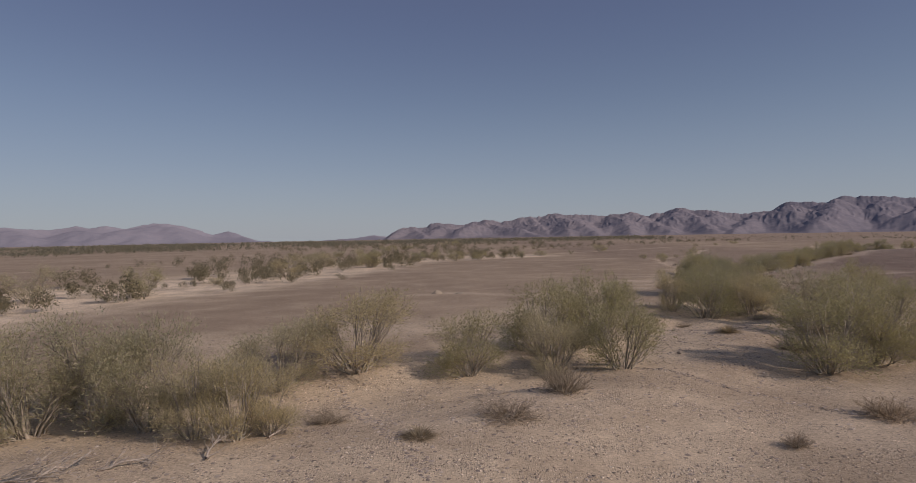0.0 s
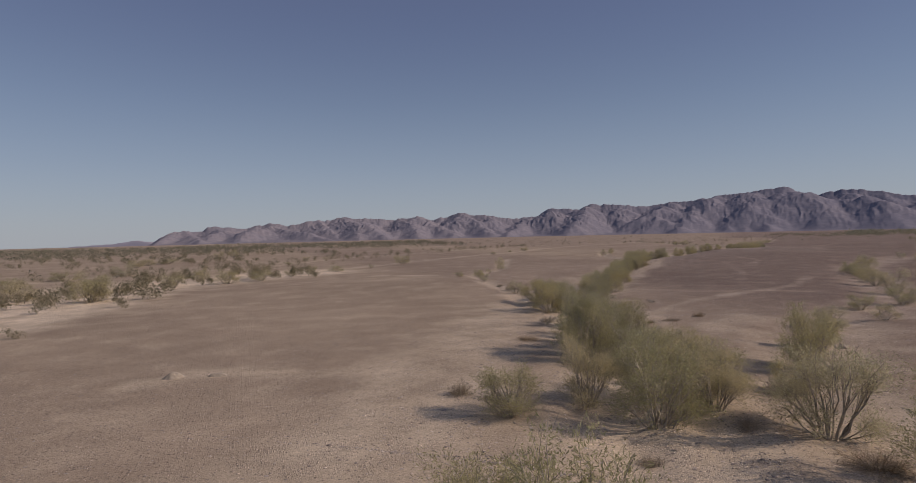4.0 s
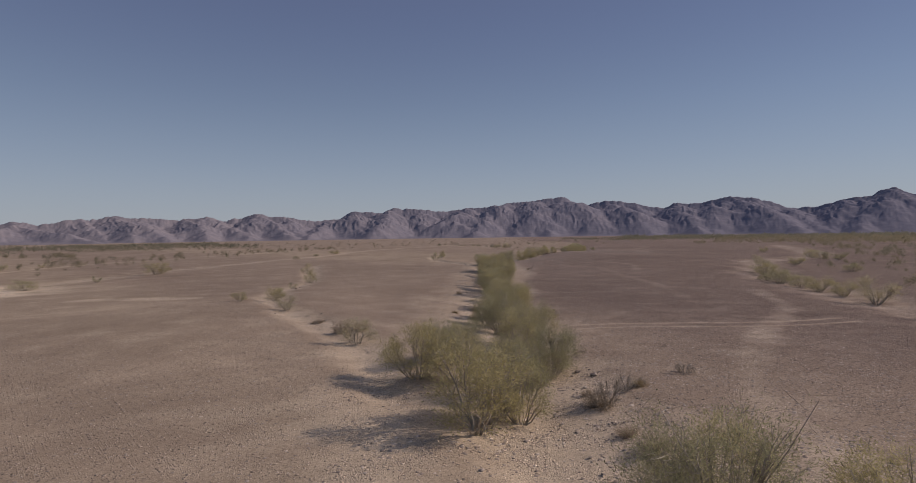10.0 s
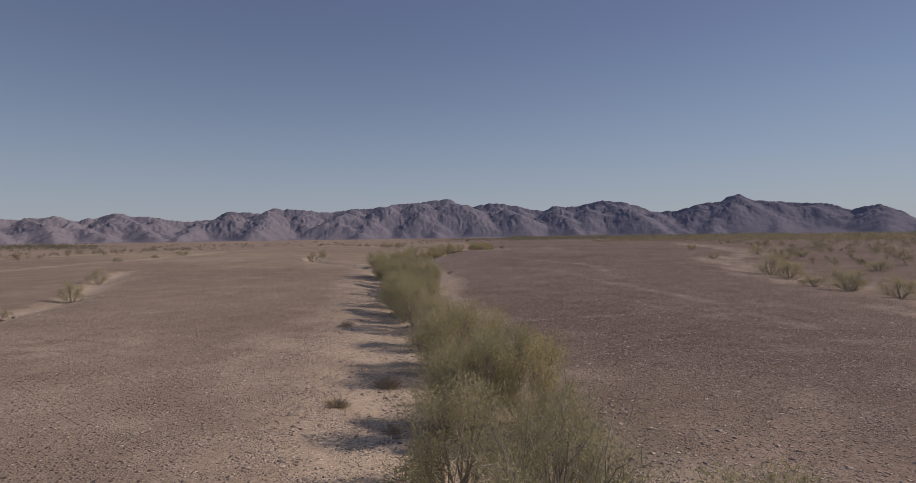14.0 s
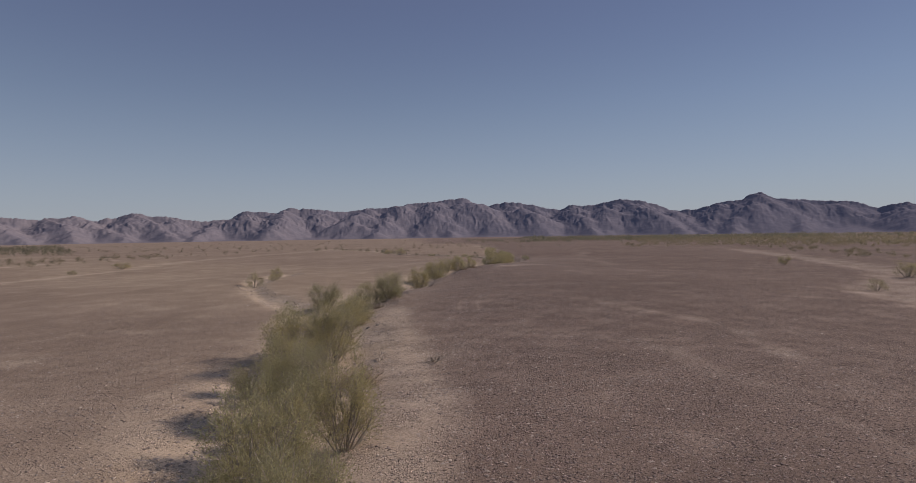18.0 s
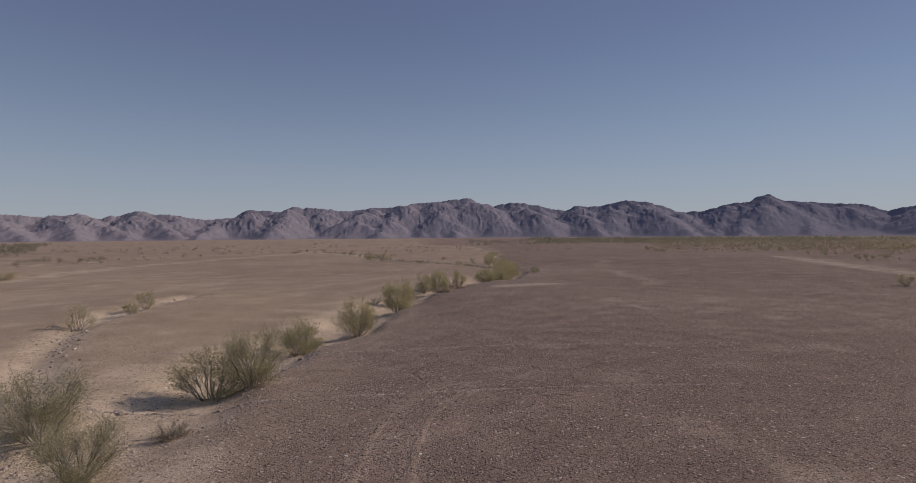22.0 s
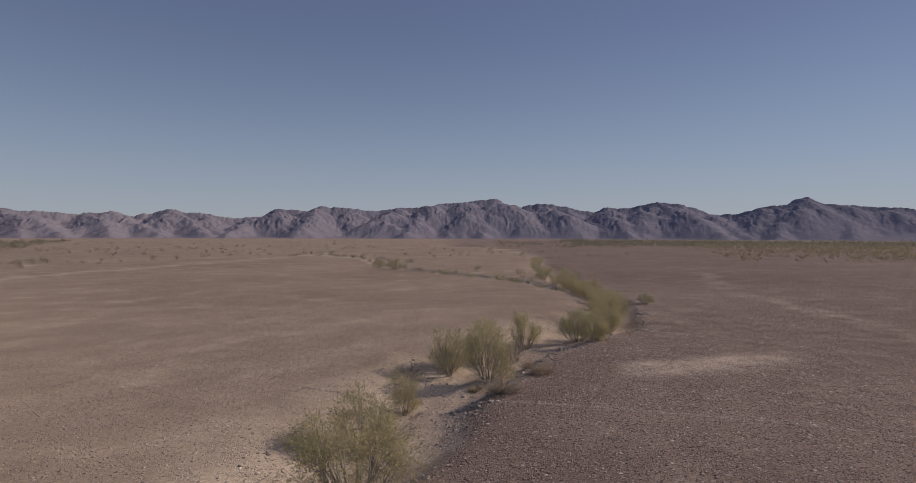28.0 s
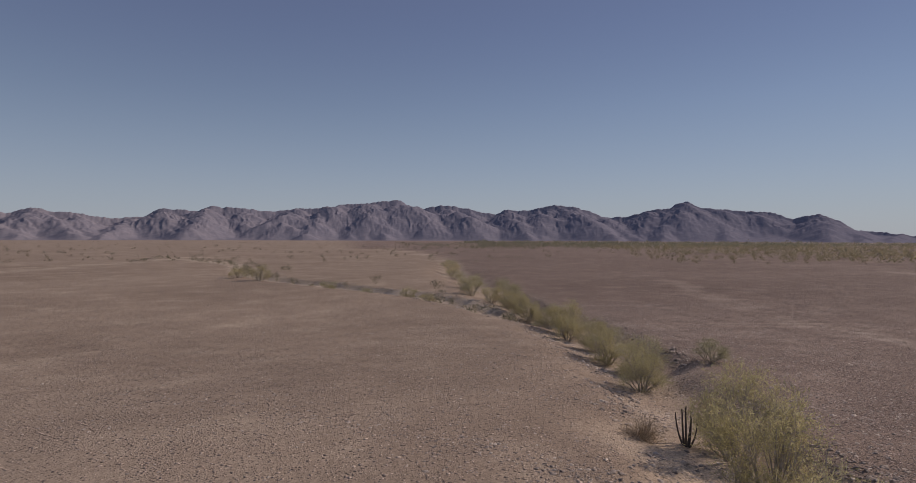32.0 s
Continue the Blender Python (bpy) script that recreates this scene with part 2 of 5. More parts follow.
def rock_material(name, low, high, dark, east_shade=(1.0, 1.0, 1.0)):
    """Bare rock slopes: large stains and fine relief; a tint paints the backlit shade of the eastern end into the
    colour.
    """
    m, n, l, bsdf = material(name)
    co = n.new("ShaderNodeNewGeometry").outputs["Position"]
    a = textured(n, l, co, "noise", 0.006, 6).outputs["Fac"]
    b = textured(n, l, co, "noise", 0.03, 8).outputs["Fac"]
    c1 = ramp(n, l, a, [(0.3, low), (0.7, high)])
    c2 = ramp(n, l, b, [(0.35, dark), (0.62, high)])
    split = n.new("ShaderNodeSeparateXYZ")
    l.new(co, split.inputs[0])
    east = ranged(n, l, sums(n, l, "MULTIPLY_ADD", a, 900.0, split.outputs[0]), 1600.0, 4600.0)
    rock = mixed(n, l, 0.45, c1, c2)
    l.new(mixed(n, l, east, rock, mixed(n, l, 1.0, rock, east_shade, "MULTIPLY")), bsdf.inputs["Base Color"])
    bsdf.inputs["Roughness"].default_value = 1.0
    bsdf.inputs["Specular IOR Level"].default_value = 0.0
    bump = n.new("ShaderNodeBump")
    bump.inputs["Strength"].default_value, bump.inputs["Distance"].default_value = 0.3, 4.0
    l.new(b, bump.inputs["Height"])
    l.new(bump.outputs[0], bsdf.inputs["Normal"])
    return m


def leaf_material(name, shade, light, through_light=0.55):
    m, n, l, bsdf = material(name)
    island = n.new("ShaderNodeNewGeometry").outputs["Random Per Island"]
    own = n.new("ShaderNodeObjectInfo").outputs["Random"]
    base = ramp(n, l, island, [(0.0, shade), (0.55, tuple((s + t) / 2 for s, t in zip(shade, light))), (1.0, light)])
    tint = ramp(n, l, own, [(0.0, (0.90, 0.93, 0.92)), (0.5, (1.0, 1.0, 1.0)), (1.0, (1.08, 1.04, 0.95))])
    colour = mixed(n, l, 1.0, base, tint, "MULTIPLY")
    l.new(colour, bsdf.inputs["Base Color"])
    bsdf.inputs["Roughness"].default_value = 0.7
    bsdf.inputs["Specular IOR Level"].default_value = 0.2
    glow = n.new("ShaderNodeBsdfTranslucent")
    l.new(colour, glow.inputs["Color"])
    mix = n.new("ShaderNodeMixShader")
    mix.inputs[0].default_value = through_light
    l.new(bsdf.outputs[0], mix.inputs[1])
    l.new(glow.outputs[0], mix.inputs[2])
    l.new(mix.outputs[0], n["Material Output"].inputs["Surface"])
    return m


def bark_material(name, dark, light):
    m, n, l, bsdf = material(name)
    co = n.new("ShaderNodeTexCoord").outputs["Object"]
    a = textured(n, l, co, "noise", 14.0, 5).outputs["Fac"]
    l.new(ramp(n, l, a, [(0.3, dark), (0.7, light)]), bsdf.inputs["Base Color"])
    bsdf.inputs["Roughness"].default_value = 0.9
    return m


def stone_material(name, gain):
    m, n, l, bsdf = material(name)
    co = n.new("ShaderNodeNewGeometry").outputs["Position"]
    island = n.new("ShaderNodeNewGeometry").outputs["Random Per Island"]
    c = ramp(n, l, island, [(at, tuple(gain * v for v in tone)) for at, tone in
                        [(0.0, (0.200, 0.169, 0.145)), (0.5, (0.310, 0.264, 0.222)), (0.88, (0.43, 0.371, 0.310)), (1.0, (0.60, 0.53, 0.45))]])
    a = textured(n, l, co, "noise", 30.0, 4).outputs["Fac"]
    l.new(mixed(n, l, 0.5, c, ramp(n, l, a, [(0.3, (0.6, 0.6, 0.6)), (0.7, (1.25, 1.22, 1.2))]), "MULTIPLY"), bsdf.inputs["Base Color"])
    bsdf.inputs["Roughness"].default_value = 0.85
    return m


def boulder_material():
    m, n, l, bsdf = material("bank_stone")
    co = n.new("ShaderNodeNewGeometry").outputs["Position"]
    own = n.new("ShaderNodeObjectInfo").outputs["Random"]
    c = ramp(n, l, own, [(0.0, (0.28, 0.238, 0.198)), (0.6, (0.42, 0.362, 0.300)), (1.0, (0.60, 0.53, 0.45))])
    a = textured(n, l, co, "noise", 12.0, 6).outputs["Fac"]
    l.new(mixed(n, l, 0.6, c, ramp(n, l, a, [(0.3, (0.65, 0.63, 0.62)), (0.7, (1.25, 1.22, 1.2))]), "MULTIPLY"), bsdf.inputs["Base Color"])
    bsdf.inputs["Roughness"].default_value = 0.9
    return m


GROUND = ground_material()
# rock tones with the bluish, hazy paleness of distance painted into them
HAZED_RANGE_ROCK = rock_material("hazed_mountain_rock", (0.250, 0.246, 0.288), (0.305, 0.285, 0.306), (0.200, 0.200, 0.240), (0.84, 0.89, 0.98))
HAZED_FAR_ROCK = rock_material("hazed_distant_rock", (0.300, 0.305, 0.360), (0.330, 0.325, 0.375), (0.280, 0.288, 0.345))
LEAF = leaf_material("olive_leaf", (0.360, 0.336, 0.190), (0.610, 0.566, 0.335))
LEAF_GREY = leaf_material("grey_green_leaf", (0.410, 0.374, 0.245), (0.690, 0.634, 0.428))
LEAF_BRIGHT = leaf_material("yellow_green_leaf", (0.345, 0.328, 0.200), (0.585, 0.550, 0.350))
LEAF_FAR = leaf_material("scrub_leaf", (0.215, 0.203, 0.145), (0.375, 0.345, 0.250), 0.55)
LEAF_TREE = leaf_material("tree_leaf", (0.190, 0.196, 0.140), (0.330, 0.330, 0.235), 0.5)
LEAF_DEEP = leaf_material("deep_olive_leaf", (0.300, 0.292, 0.175), (0.525, 0.500, 0.305))
DRY = leaf_material("dry_twig", (0.320, 0.262, 0.200), (0.540, 0.455, 0.355), 0.3)
STRAW = leaf_material("straw_blade", (0.30, 0.25, 0.165), (0.46, 0.40, 0.29), 0.3)
BARK = bark_material("grey_bark", (0.250, 0.220, 0.180), (0.520, 0.468, 0.390))
DARK_STEM = bark_material("dark_stem", (0.060, 0.050, 0.045), (0.150, 0.122, 0.105))
STONE, PALE_STONE = stone_material("pavement_stone", 1.08), stone_material("wash_stone", 1.25)
BOULDER = boulder_material()

# ---------------------------------------------------------------- the plan: washes, trails and patches
# each course: half width in metres, depth, width of the pale shoulder, then its bends
COURSES = {
    "main": (2.0, 0.55, 4.2, [(-60, -12), (-30, 6), (-12, 14), (-3, 17), (5, 22), (11, 29), (16, 36), (21, 45), (25, 54.5), (29.5, 60.5),
                              (35, 67), (42, 75), (50, 84.5), (57, 92), (66, 101.5), (72, 107), (79, 114.5), (86, 120.4), (93.4, 126.2),
                              (100.4, 129.8), (108.5, 134.5), (116.6, 138.7), (127, 141), (134, 140.6), (140.6, 143.6), (147, 147.4), (153, 152.2),
                              (163, 160.5), (172, 168), (182, 176.5), (200, 192), (221, 206), (262, 240), (330, 300)]),
    "north": (9.0, 0.30, 7.0, [(-60, -10), (-38, 10), (-35, 36), (-34, 49), (-28.5, 58), (-25, 70), (-20.5, 82), (-18, 99), (-11, 110), (0, 119), (10, 125)]),
    "beyond": (1.8, 0.12, 3.0, [(4, 117), (10, 122), (20, 131), (34, 145), (54, 163), (72, 177), (86, 188), (99, 201), (118, 221), (159, 248), (230, 300)]),
    "south": (2.2, 0.35, 3.0, [(2, 6), (14, 21), (24, 34.5), (33, 40), (44, 45), (55, 50), (64, 58), (72, 64), (80, 70), (90, 76), (104, 82), (118, 87.5), (139, 87), (165, 95), (240, 130)]),
    "rill": (0.8, 0.28, 1.3, [(25, 63), (28, 70.5), (29.5, 78), (30.5, 85), (33, 93.5), (39, 103), (45, 110.5), (52, 125), (61, 142)]),
    "gully": (0.9, 0.45, 1.6, [(78, 115), (82, 125), (85, 133.5), (90, 143.5), (97, 151.2), (104, 157)]),
    "branch": (1.3, 0.5, 1.4, [(157, 157), (161.5, 164), (165.2, 171), (166.8, 179), (168.5, 188), (172, 203), (179, 217), (195, 243), (208, 277)]),
    "bar": (0.8, 0.15, 1.6, [(-70, 90), (-42, 112), (-24, 134), (-6, 146), (12, 162), (26, 184), (60, 213), (102, 246), (140, 268)]),
}
# pale bare ground with no channel: half width, strength, bends
TRAILS = [
    (5.5, 1.0, [(-24, 4), (-12, 8), (-4, 11), (4, 14)]),
    (4.0, 0.75, [(0, 22), (6, 34), (10, 42), (17, 52), (22, 60)]),
    (2.6, 0.4, [(22, 60), (29, 67), (37, 76), (45, 86)]),
    (1.4, 0.55, [(26.5, 43.6), (30.2, 45.4), (34, 47.4)]),
    (0.9, 0.68, [(26, 47), (31, 53), (38, 56.5), (46, 59), (56, 61.5), (66, 67.5)]),
    (0.5, 0.32, [(57, 69), (65, 76), (72, 84), (81, 95)]),
    (0.7, 0.5, [(116, 115.5), (118.5, 118), (120, 120)]),
    (0.6, 0.42, [(81.5, 89), (84.2, 91), (86.4, 92.8), (87.9, 95), (88.9, 97.8), (90.4, 100.4), (93, 104.5)]),
]
TRAILS_BEYOND = [
    (1.35, 1.0, [(124.0, 133.7), (126.6, 132.2), (129.6, 130.6)]),
    (1.6, 0.36, [(140, 124), (147.4, 127.5), (154.6, 132.7), (160, 137.5), (168, 144), (197, 157)]),
    (1.3, 0.75, [(21, 104.5), (24, 102.6), (28.5, 98.2)]),
    (1.4, 0.70, [(-3, 46), (0, 46.6), (4, 44.5), (8, 43)]),
    (1.9, 1.2, [(51, 82.5), (56, 87), (60, 90.8), (65, 95.5), (70, 100.3), (74.5, 104.8), (78.5, 109.5), (83, 114.8)]),
    (4.2, 0.85, [(-10, 26), (-4, 28.5), (1, 30), (6, 36)]),
    (1.1, 1.3, [(114, 136), (116.6, 137.7), (118.5, 139.2), (121, 140.6)]),
    (1.2, 1.0, [(26.8, 69.9), (28.0, 69.0), (28.8, 68.2)]),
]
# tyre marks: bends of the middle line; the two ruts lie 0.66 m to each side
RUTS = [
    [(36.5, 67.8), (39.7, 67.0), (41.2, 66.2), (42.6, 65.0), (44.6, 62.9), (47.2, 60.3), (49.6, 58.6), (53, 57)],
    [(84.8, 108.4), (87.4, 110.6), (89.9, 112.2), (92.6, 112.8)],
    [(5, 100.5), (16, 95.5), (27, 91)],
    [(157, 150), (162, 144), (166, 138)],
]


def bends(points, step=3.0):
    """A rounded course through the bends."""
    p = np.array(points, float)
    p = np.vstack([2 * p[0] - p[1], p, 2 * p[-1] - p[-2]])
    out = []
    for a, b, c, d in zip(p[:-3], p[1:-2], p[2:-1], p[3:]):
        for u in np.arange(0, 1, min(0.5, step / max(np.linalg.norm(c - b), 1e-6))):
            out.append(0.5 * (2 * b + (c - a) * u + (2 * a - 5 * b + 4 * c - d) * u**2 + (3 * b - a - 3 * c + d) * u**3))
    return np.array(out + [p[-2]])


def away(x, y, course, reach=16.0):
    """The distance of many places from a course, no more than reach, and the side: + to the left."""
    best, side = np.full(x.shape, reach), np.zeros(x.shape)
    for a, b in zip(course[:-1], course[1:]):
        lo, hi = np.minimum(a, b) - reach, np.maximum(a, b) + reach
        near = np.nonzero((x > lo[0]) & (x < hi[0]) & (y > lo[1]) & (y < hi[1]))[0]
        if not len(near):
            continue
        d = b - a
        px, py = x[near] - a[0], y[near] - a[1]
        u = np.clip((px * d[0] + py * d[1]) / (d @ d), 0, 1)
        dist = np.hypot(px - u * d[0], py - u * d[1])
        won = dist < best[near]
        best[near[won]] = dist[won]
        side[near[won]] = np.sign(d[0] * py - d[1] * px)[won]
    return best, side


COURSE_LINES = {name: (w, depth, shoulder, bends(pts)) for name, (w, depth, shoulder, pts) in COURSES.items()}
TRAIL_LINES = [(w, s, bends(pts)) for w, s, pts in TRAILS + TRAILS_BEYOND]
RUT_LINES = [bends(pts, 1.0) for pts in RUTS]
MIDDLE = np.array([60.0, 75.0])
# low swells and hollows of the pavement: place, lift, reach
SWELLS = [(90, 99, 0.62, 12), (115, 112, 0.65, 14), (127, 130, 0.52, 8), (127, 149, 0.62, 8), (137, 150, 0.25, 8), (95, 127, -0.25, 7), (102, 134, -0.35, 6),
          (112, 141, -0.30, 6), (43, 82, -0.35, 8), (94, 150, 0.30, 8), (31, 88, 0.50, 9), (22, 58, -0.15, 6), (147, 149, 0.35, 8)]


def lie_of_land(x, y):
    """Height, sand, ruts, dark varnish and silt at many places."""
    x, y = np.asarray(x, float).ravel(), np.asarray(y, float).ravel()
    far = np.hypot(x - MIDDLE[0], y - MIDDLE[1])
    z = (fbm(x / 22, y / 22, 3, 3) - 0.5) * 0.30 + (fbm(x / 2.5, y / 2.5, 5, 3) - 0.5) * 0.035
    z = z - 0.0050 * np.maximum(0, far - 170) + (fbm(x / 160, y / 160, 9, 3) - 0.5) * 2.0 * smooth(150, 700, far)
    for px, py, lift, reach in SWELLS:
        z = z + lift * np.exp(-((x - px) ** 2 + (y - py) ** 2) / (2 * reach * reach))
    sand, rut, dark, silt = np.zeros(x.shape), np.zeros(x.shape), np.zeros(x.shape), np.zeros(x.shape)
    wobble = (fbm(x / 5, y / 5, 21, 3) - 0.5) * 2.6
    for name, (w, depth, shoulder, line) in COURSE_LINES.items():
        d, side = away(x, y, line, 60.0 if name == "main" else 16.0)
        if name == "main":
            beyond = np.where(192 * (y - 18) - 182 * x > 0, 1.0, -1.0)
            side = np.where(side == 0, beyond, side)
            dark = smooth(-5, 10 - 5 * smooth(100, 118, x), -side * d + 6 * (fbm(x / 30, y / 30, 33, 3) - 0.5)) * smooth(20, 54, x)
            dark = np.maximum(dark, 0.34 * smooth(20, 34, x) * (1 - smooth(66, 86, x)) + 0.30 * smooth(105, 130, x))
        d = d + wobble * min(1.0, w / 2)
        cut = smooth(82, 96, x) if name in ("main", "branch") else 0.0
        gentle = 1 - smooth(0.2 * w, 1.9 * w, d)
        bank = gentle * (0.6 + 0.6 * cut) * (1 - cut * (side < 0)) + (1 - smooth(0.5 * w, 1.35 * w, d)) * cut * (side < 0)
        z = z - depth * bank - 0.08 * (1 - smooth(w, w + shoulder, d)) * (side > 0)
        if name in ("north", "bar", "beyond"):
            silt = np.maximum(silt, {"north": 1.0, "bar": 0.15, "beyond": 0.12}[name] * (1 - smooth(0.6 * w, 1.4 * w, d)))
        if name == "main":
            d = np.where(side > 0, d * (1 - 0.1 * smooth(88, 104, x) + 1.6 * smooth(132, 144, x)), d)
            d = np.where((side < 0) & (x > 30), (d * 1.35 + 0.3) * (1 + 0.45 * smooth(74, 92, x) - 0.3 * smooth(112, 121, x)), d)
        held = 1 - 0.38 * smooth(106, 122, x) if name == "main" else 1.0
        sand = np.maximum(sand, held * {"south": 0.47, "beyond": 0.36, "bar": 0.45, "gully": 0.7, "rill": 0.68, "branch": 0.75}.get(name, 1.0) * np.maximum(1.0 * (1 - smooth(w * 0.7, w * 1.6, d)), 0.6 * (1 - smooth(w, w + shoulder, d))))
    z = z + (fbm(x / 1.7, y / 1.7, 15, 3) - 0.5) * 0.30 * np.clip(sand, 0, 1) * smooth(-16, -4, x)
    for w, strength, line in TRAIL_LINES:
        d, _ = away(x, y, line)
        sand = np.maximum(sand, 0.62 * strength * (1 - smooth(0.3 * w, 1.5 * w, d + wobble * min(1.0, 0.2 + w / 3))))
    for line in RUT_LINES:
        d, _ = away(x, y, line, 4.0)
        mark = (1 - smooth(0.14, 0.42, np.abs(d - 0.66))) * smooth(0.25, 0.5, vnoise(x / 3, y / 3, 44) + 0.2)
        rut = np.maximum(rut, 0.4 * mark)
    return z, sand, rut, dark, silt


def ground_z(x, y):
    return float(lie_of_land([x], [y])[0][0])


def spaced(lo, hi, step, reach):
    """Even steps from lo to hi, then ever longer ones out to the reach on both sides."""
    inner = np.arange(lo, hi + step, step)
    out, k = [], step
    while sum(out) < reach:
        k *= 1.11
        out.append(k)
    grown = np.cumsum(out)
    return np.concatenate([lo - grown[::-1], inner, inner[-1] + grown])


xs, ys = spaced(-40, 176, 0.5, 4600), spaced(-4, 190, 0.5, 4600)
gx, gy = np.meshgrid(xs, ys)
gz, gsand, grut, gdark, gsilt = lie_of_land(gx, gy)
idx = np.arange(gx.size).reshape(gx.shape)
quads = np.stack([idx[:-1, :-1], idx[:-1, 1:], idx[1:, 1:], idx[1:, :-1]], -1).reshape(-1, 4)
ground_mesh = mesh_of("ground", np.column_stack([gx.ravel(), gy.ravel(), gz]), quads, GROUND, True)
for key, values in (("sand", gsand), ("track", grut), ("varnish", gdark), ("silt", gsilt)):
    ground_mesh.attributes.new(key, "FLOAT", "POINT").data.foreach_set("value", values.astype(np.float32))
ground = tagged(new("ground", ground_mesh), "stony brown desert pavement cut by pale sandy washes", "ground", kind="structure")


def wheel_track(line, side, worn):
    """A shallow strip of bare pale grit where one wheel ran; its edges dip under the gravel."""
    d = np.gradient(line, axis=0)
    nrm = np.stack([-d[:, 1], d[:, 0]], 1) / np.linalg.norm(d, axis=1, keepdims=True)
    lane = line + nrm * side * 0.66
    across, rise = np.array([-0.21, -0.10, 0.10, 0.21]), np.array([-0.03, 0.016, 0.016, -0.03])
    p = lane[:, None] + nrm[:, None] * (across[None, :, None] + 0.05 * vnoise(lane[:, 0], lane[:, 1], 46)[:, None, None])
    lie, sand, _, dark, silt = lie_of_land(p[..., 0], p[..., 1])
    z = lie.reshape(p.shape[:2]) + rise
    i = np.arange(z.size).reshape(z.shape)
    faces = np.stack([i[:-1, 1:], i[:-1, :-1], i[1:, :-1], i[1:, 1:]], -1).reshape(-1, 4)
    me = mesh_of("tyre_track", np.dstack([p, z]).reshape(-1, 3), faces, GROUND, True)
    for key, values in (("sand", sand + 0.3 * worn), ("track", 0 * sand + 0.55 * worn), ("varnish", dark * (1 - worn)), ("silt", silt)):
        me.attributes.new(key, "FLOAT", "POINT").data.foreach_set("value", values.astype(np.float32))
    return tagged(new("tyre_track", me), "pale tyre track pressed into desert gravel", "tyre track", kind="structure")


for line, worn in zip(RUT_LINES, (0.7, 0.22, 0.5, 0.3)):
    for side in (-1, 1):
        wheel_track(line, side, worn)

# ---------------------------------------------------------------- mountains
# bearing in degrees (left of +y) and height in metres of the summits and saddles
SUMMITS_WEST = [(9.0, -15), (7.5, 30), (6.3, 67), (4.0, 77), (3.5, 100), (2.3, 104), (0.6, 87), (-2.0, 122), (-3.7, 100), (-6.5, 151), (-7.2, 133),
                (-9.1, 163), (-11.8, 143), (-14.3, 135), (-16.3, 158), (-17.8, 125), (-20.6, 173), (-23.2, 157), (-26.5, 120),
                (-28.5, 141), (-29.7, 195), (-32.7, 186), (-33.8, 217), (-36.8, 203), (-38.5, 186), (-40.2, 210), (-43.0, 217)]
SUMMITS_EAST = [(-45.7, 246), (-48.6, 264), (-50.8, 292), (-51.6, 259), (-53.4, 219), (-54.8, 248), (-56.4, 242), (-58.7, 206), (-60.4, 180),
                (-61.3, 211), (-63.3, 206), (-66.1, 250), (-67.2, 245), (-68.9, 217), (-70.5, 164), (-72.7, 154), (-74.3, 196),
                (-76.6, 220), (-77.3, 257), (-78.3, 259), (-79.3, 216), (-82.2, 196), (-84.8, 184), (-86.6, 139), (-88.5, 164),
                (-89.5, 128), (-90.9, 63), (-92.5, 44), (-94.8, 19), (-99.0, -10)]
SUMMITS_FAR = [(60.0, 60), (50.0, 120), (43.0, 90), (39.8, 105), (36.6, 87), (34.8, 114), (34.0, 97), (32.9, 113), (31.2, 91), (28.9, 133), (26.8, 114),
               (24.2, 39), (22.9, 65), (20.3, -13), (16.3, -29), (11.2, -8), (9.2, 18), (8.0, 0), (4.0, -30)]


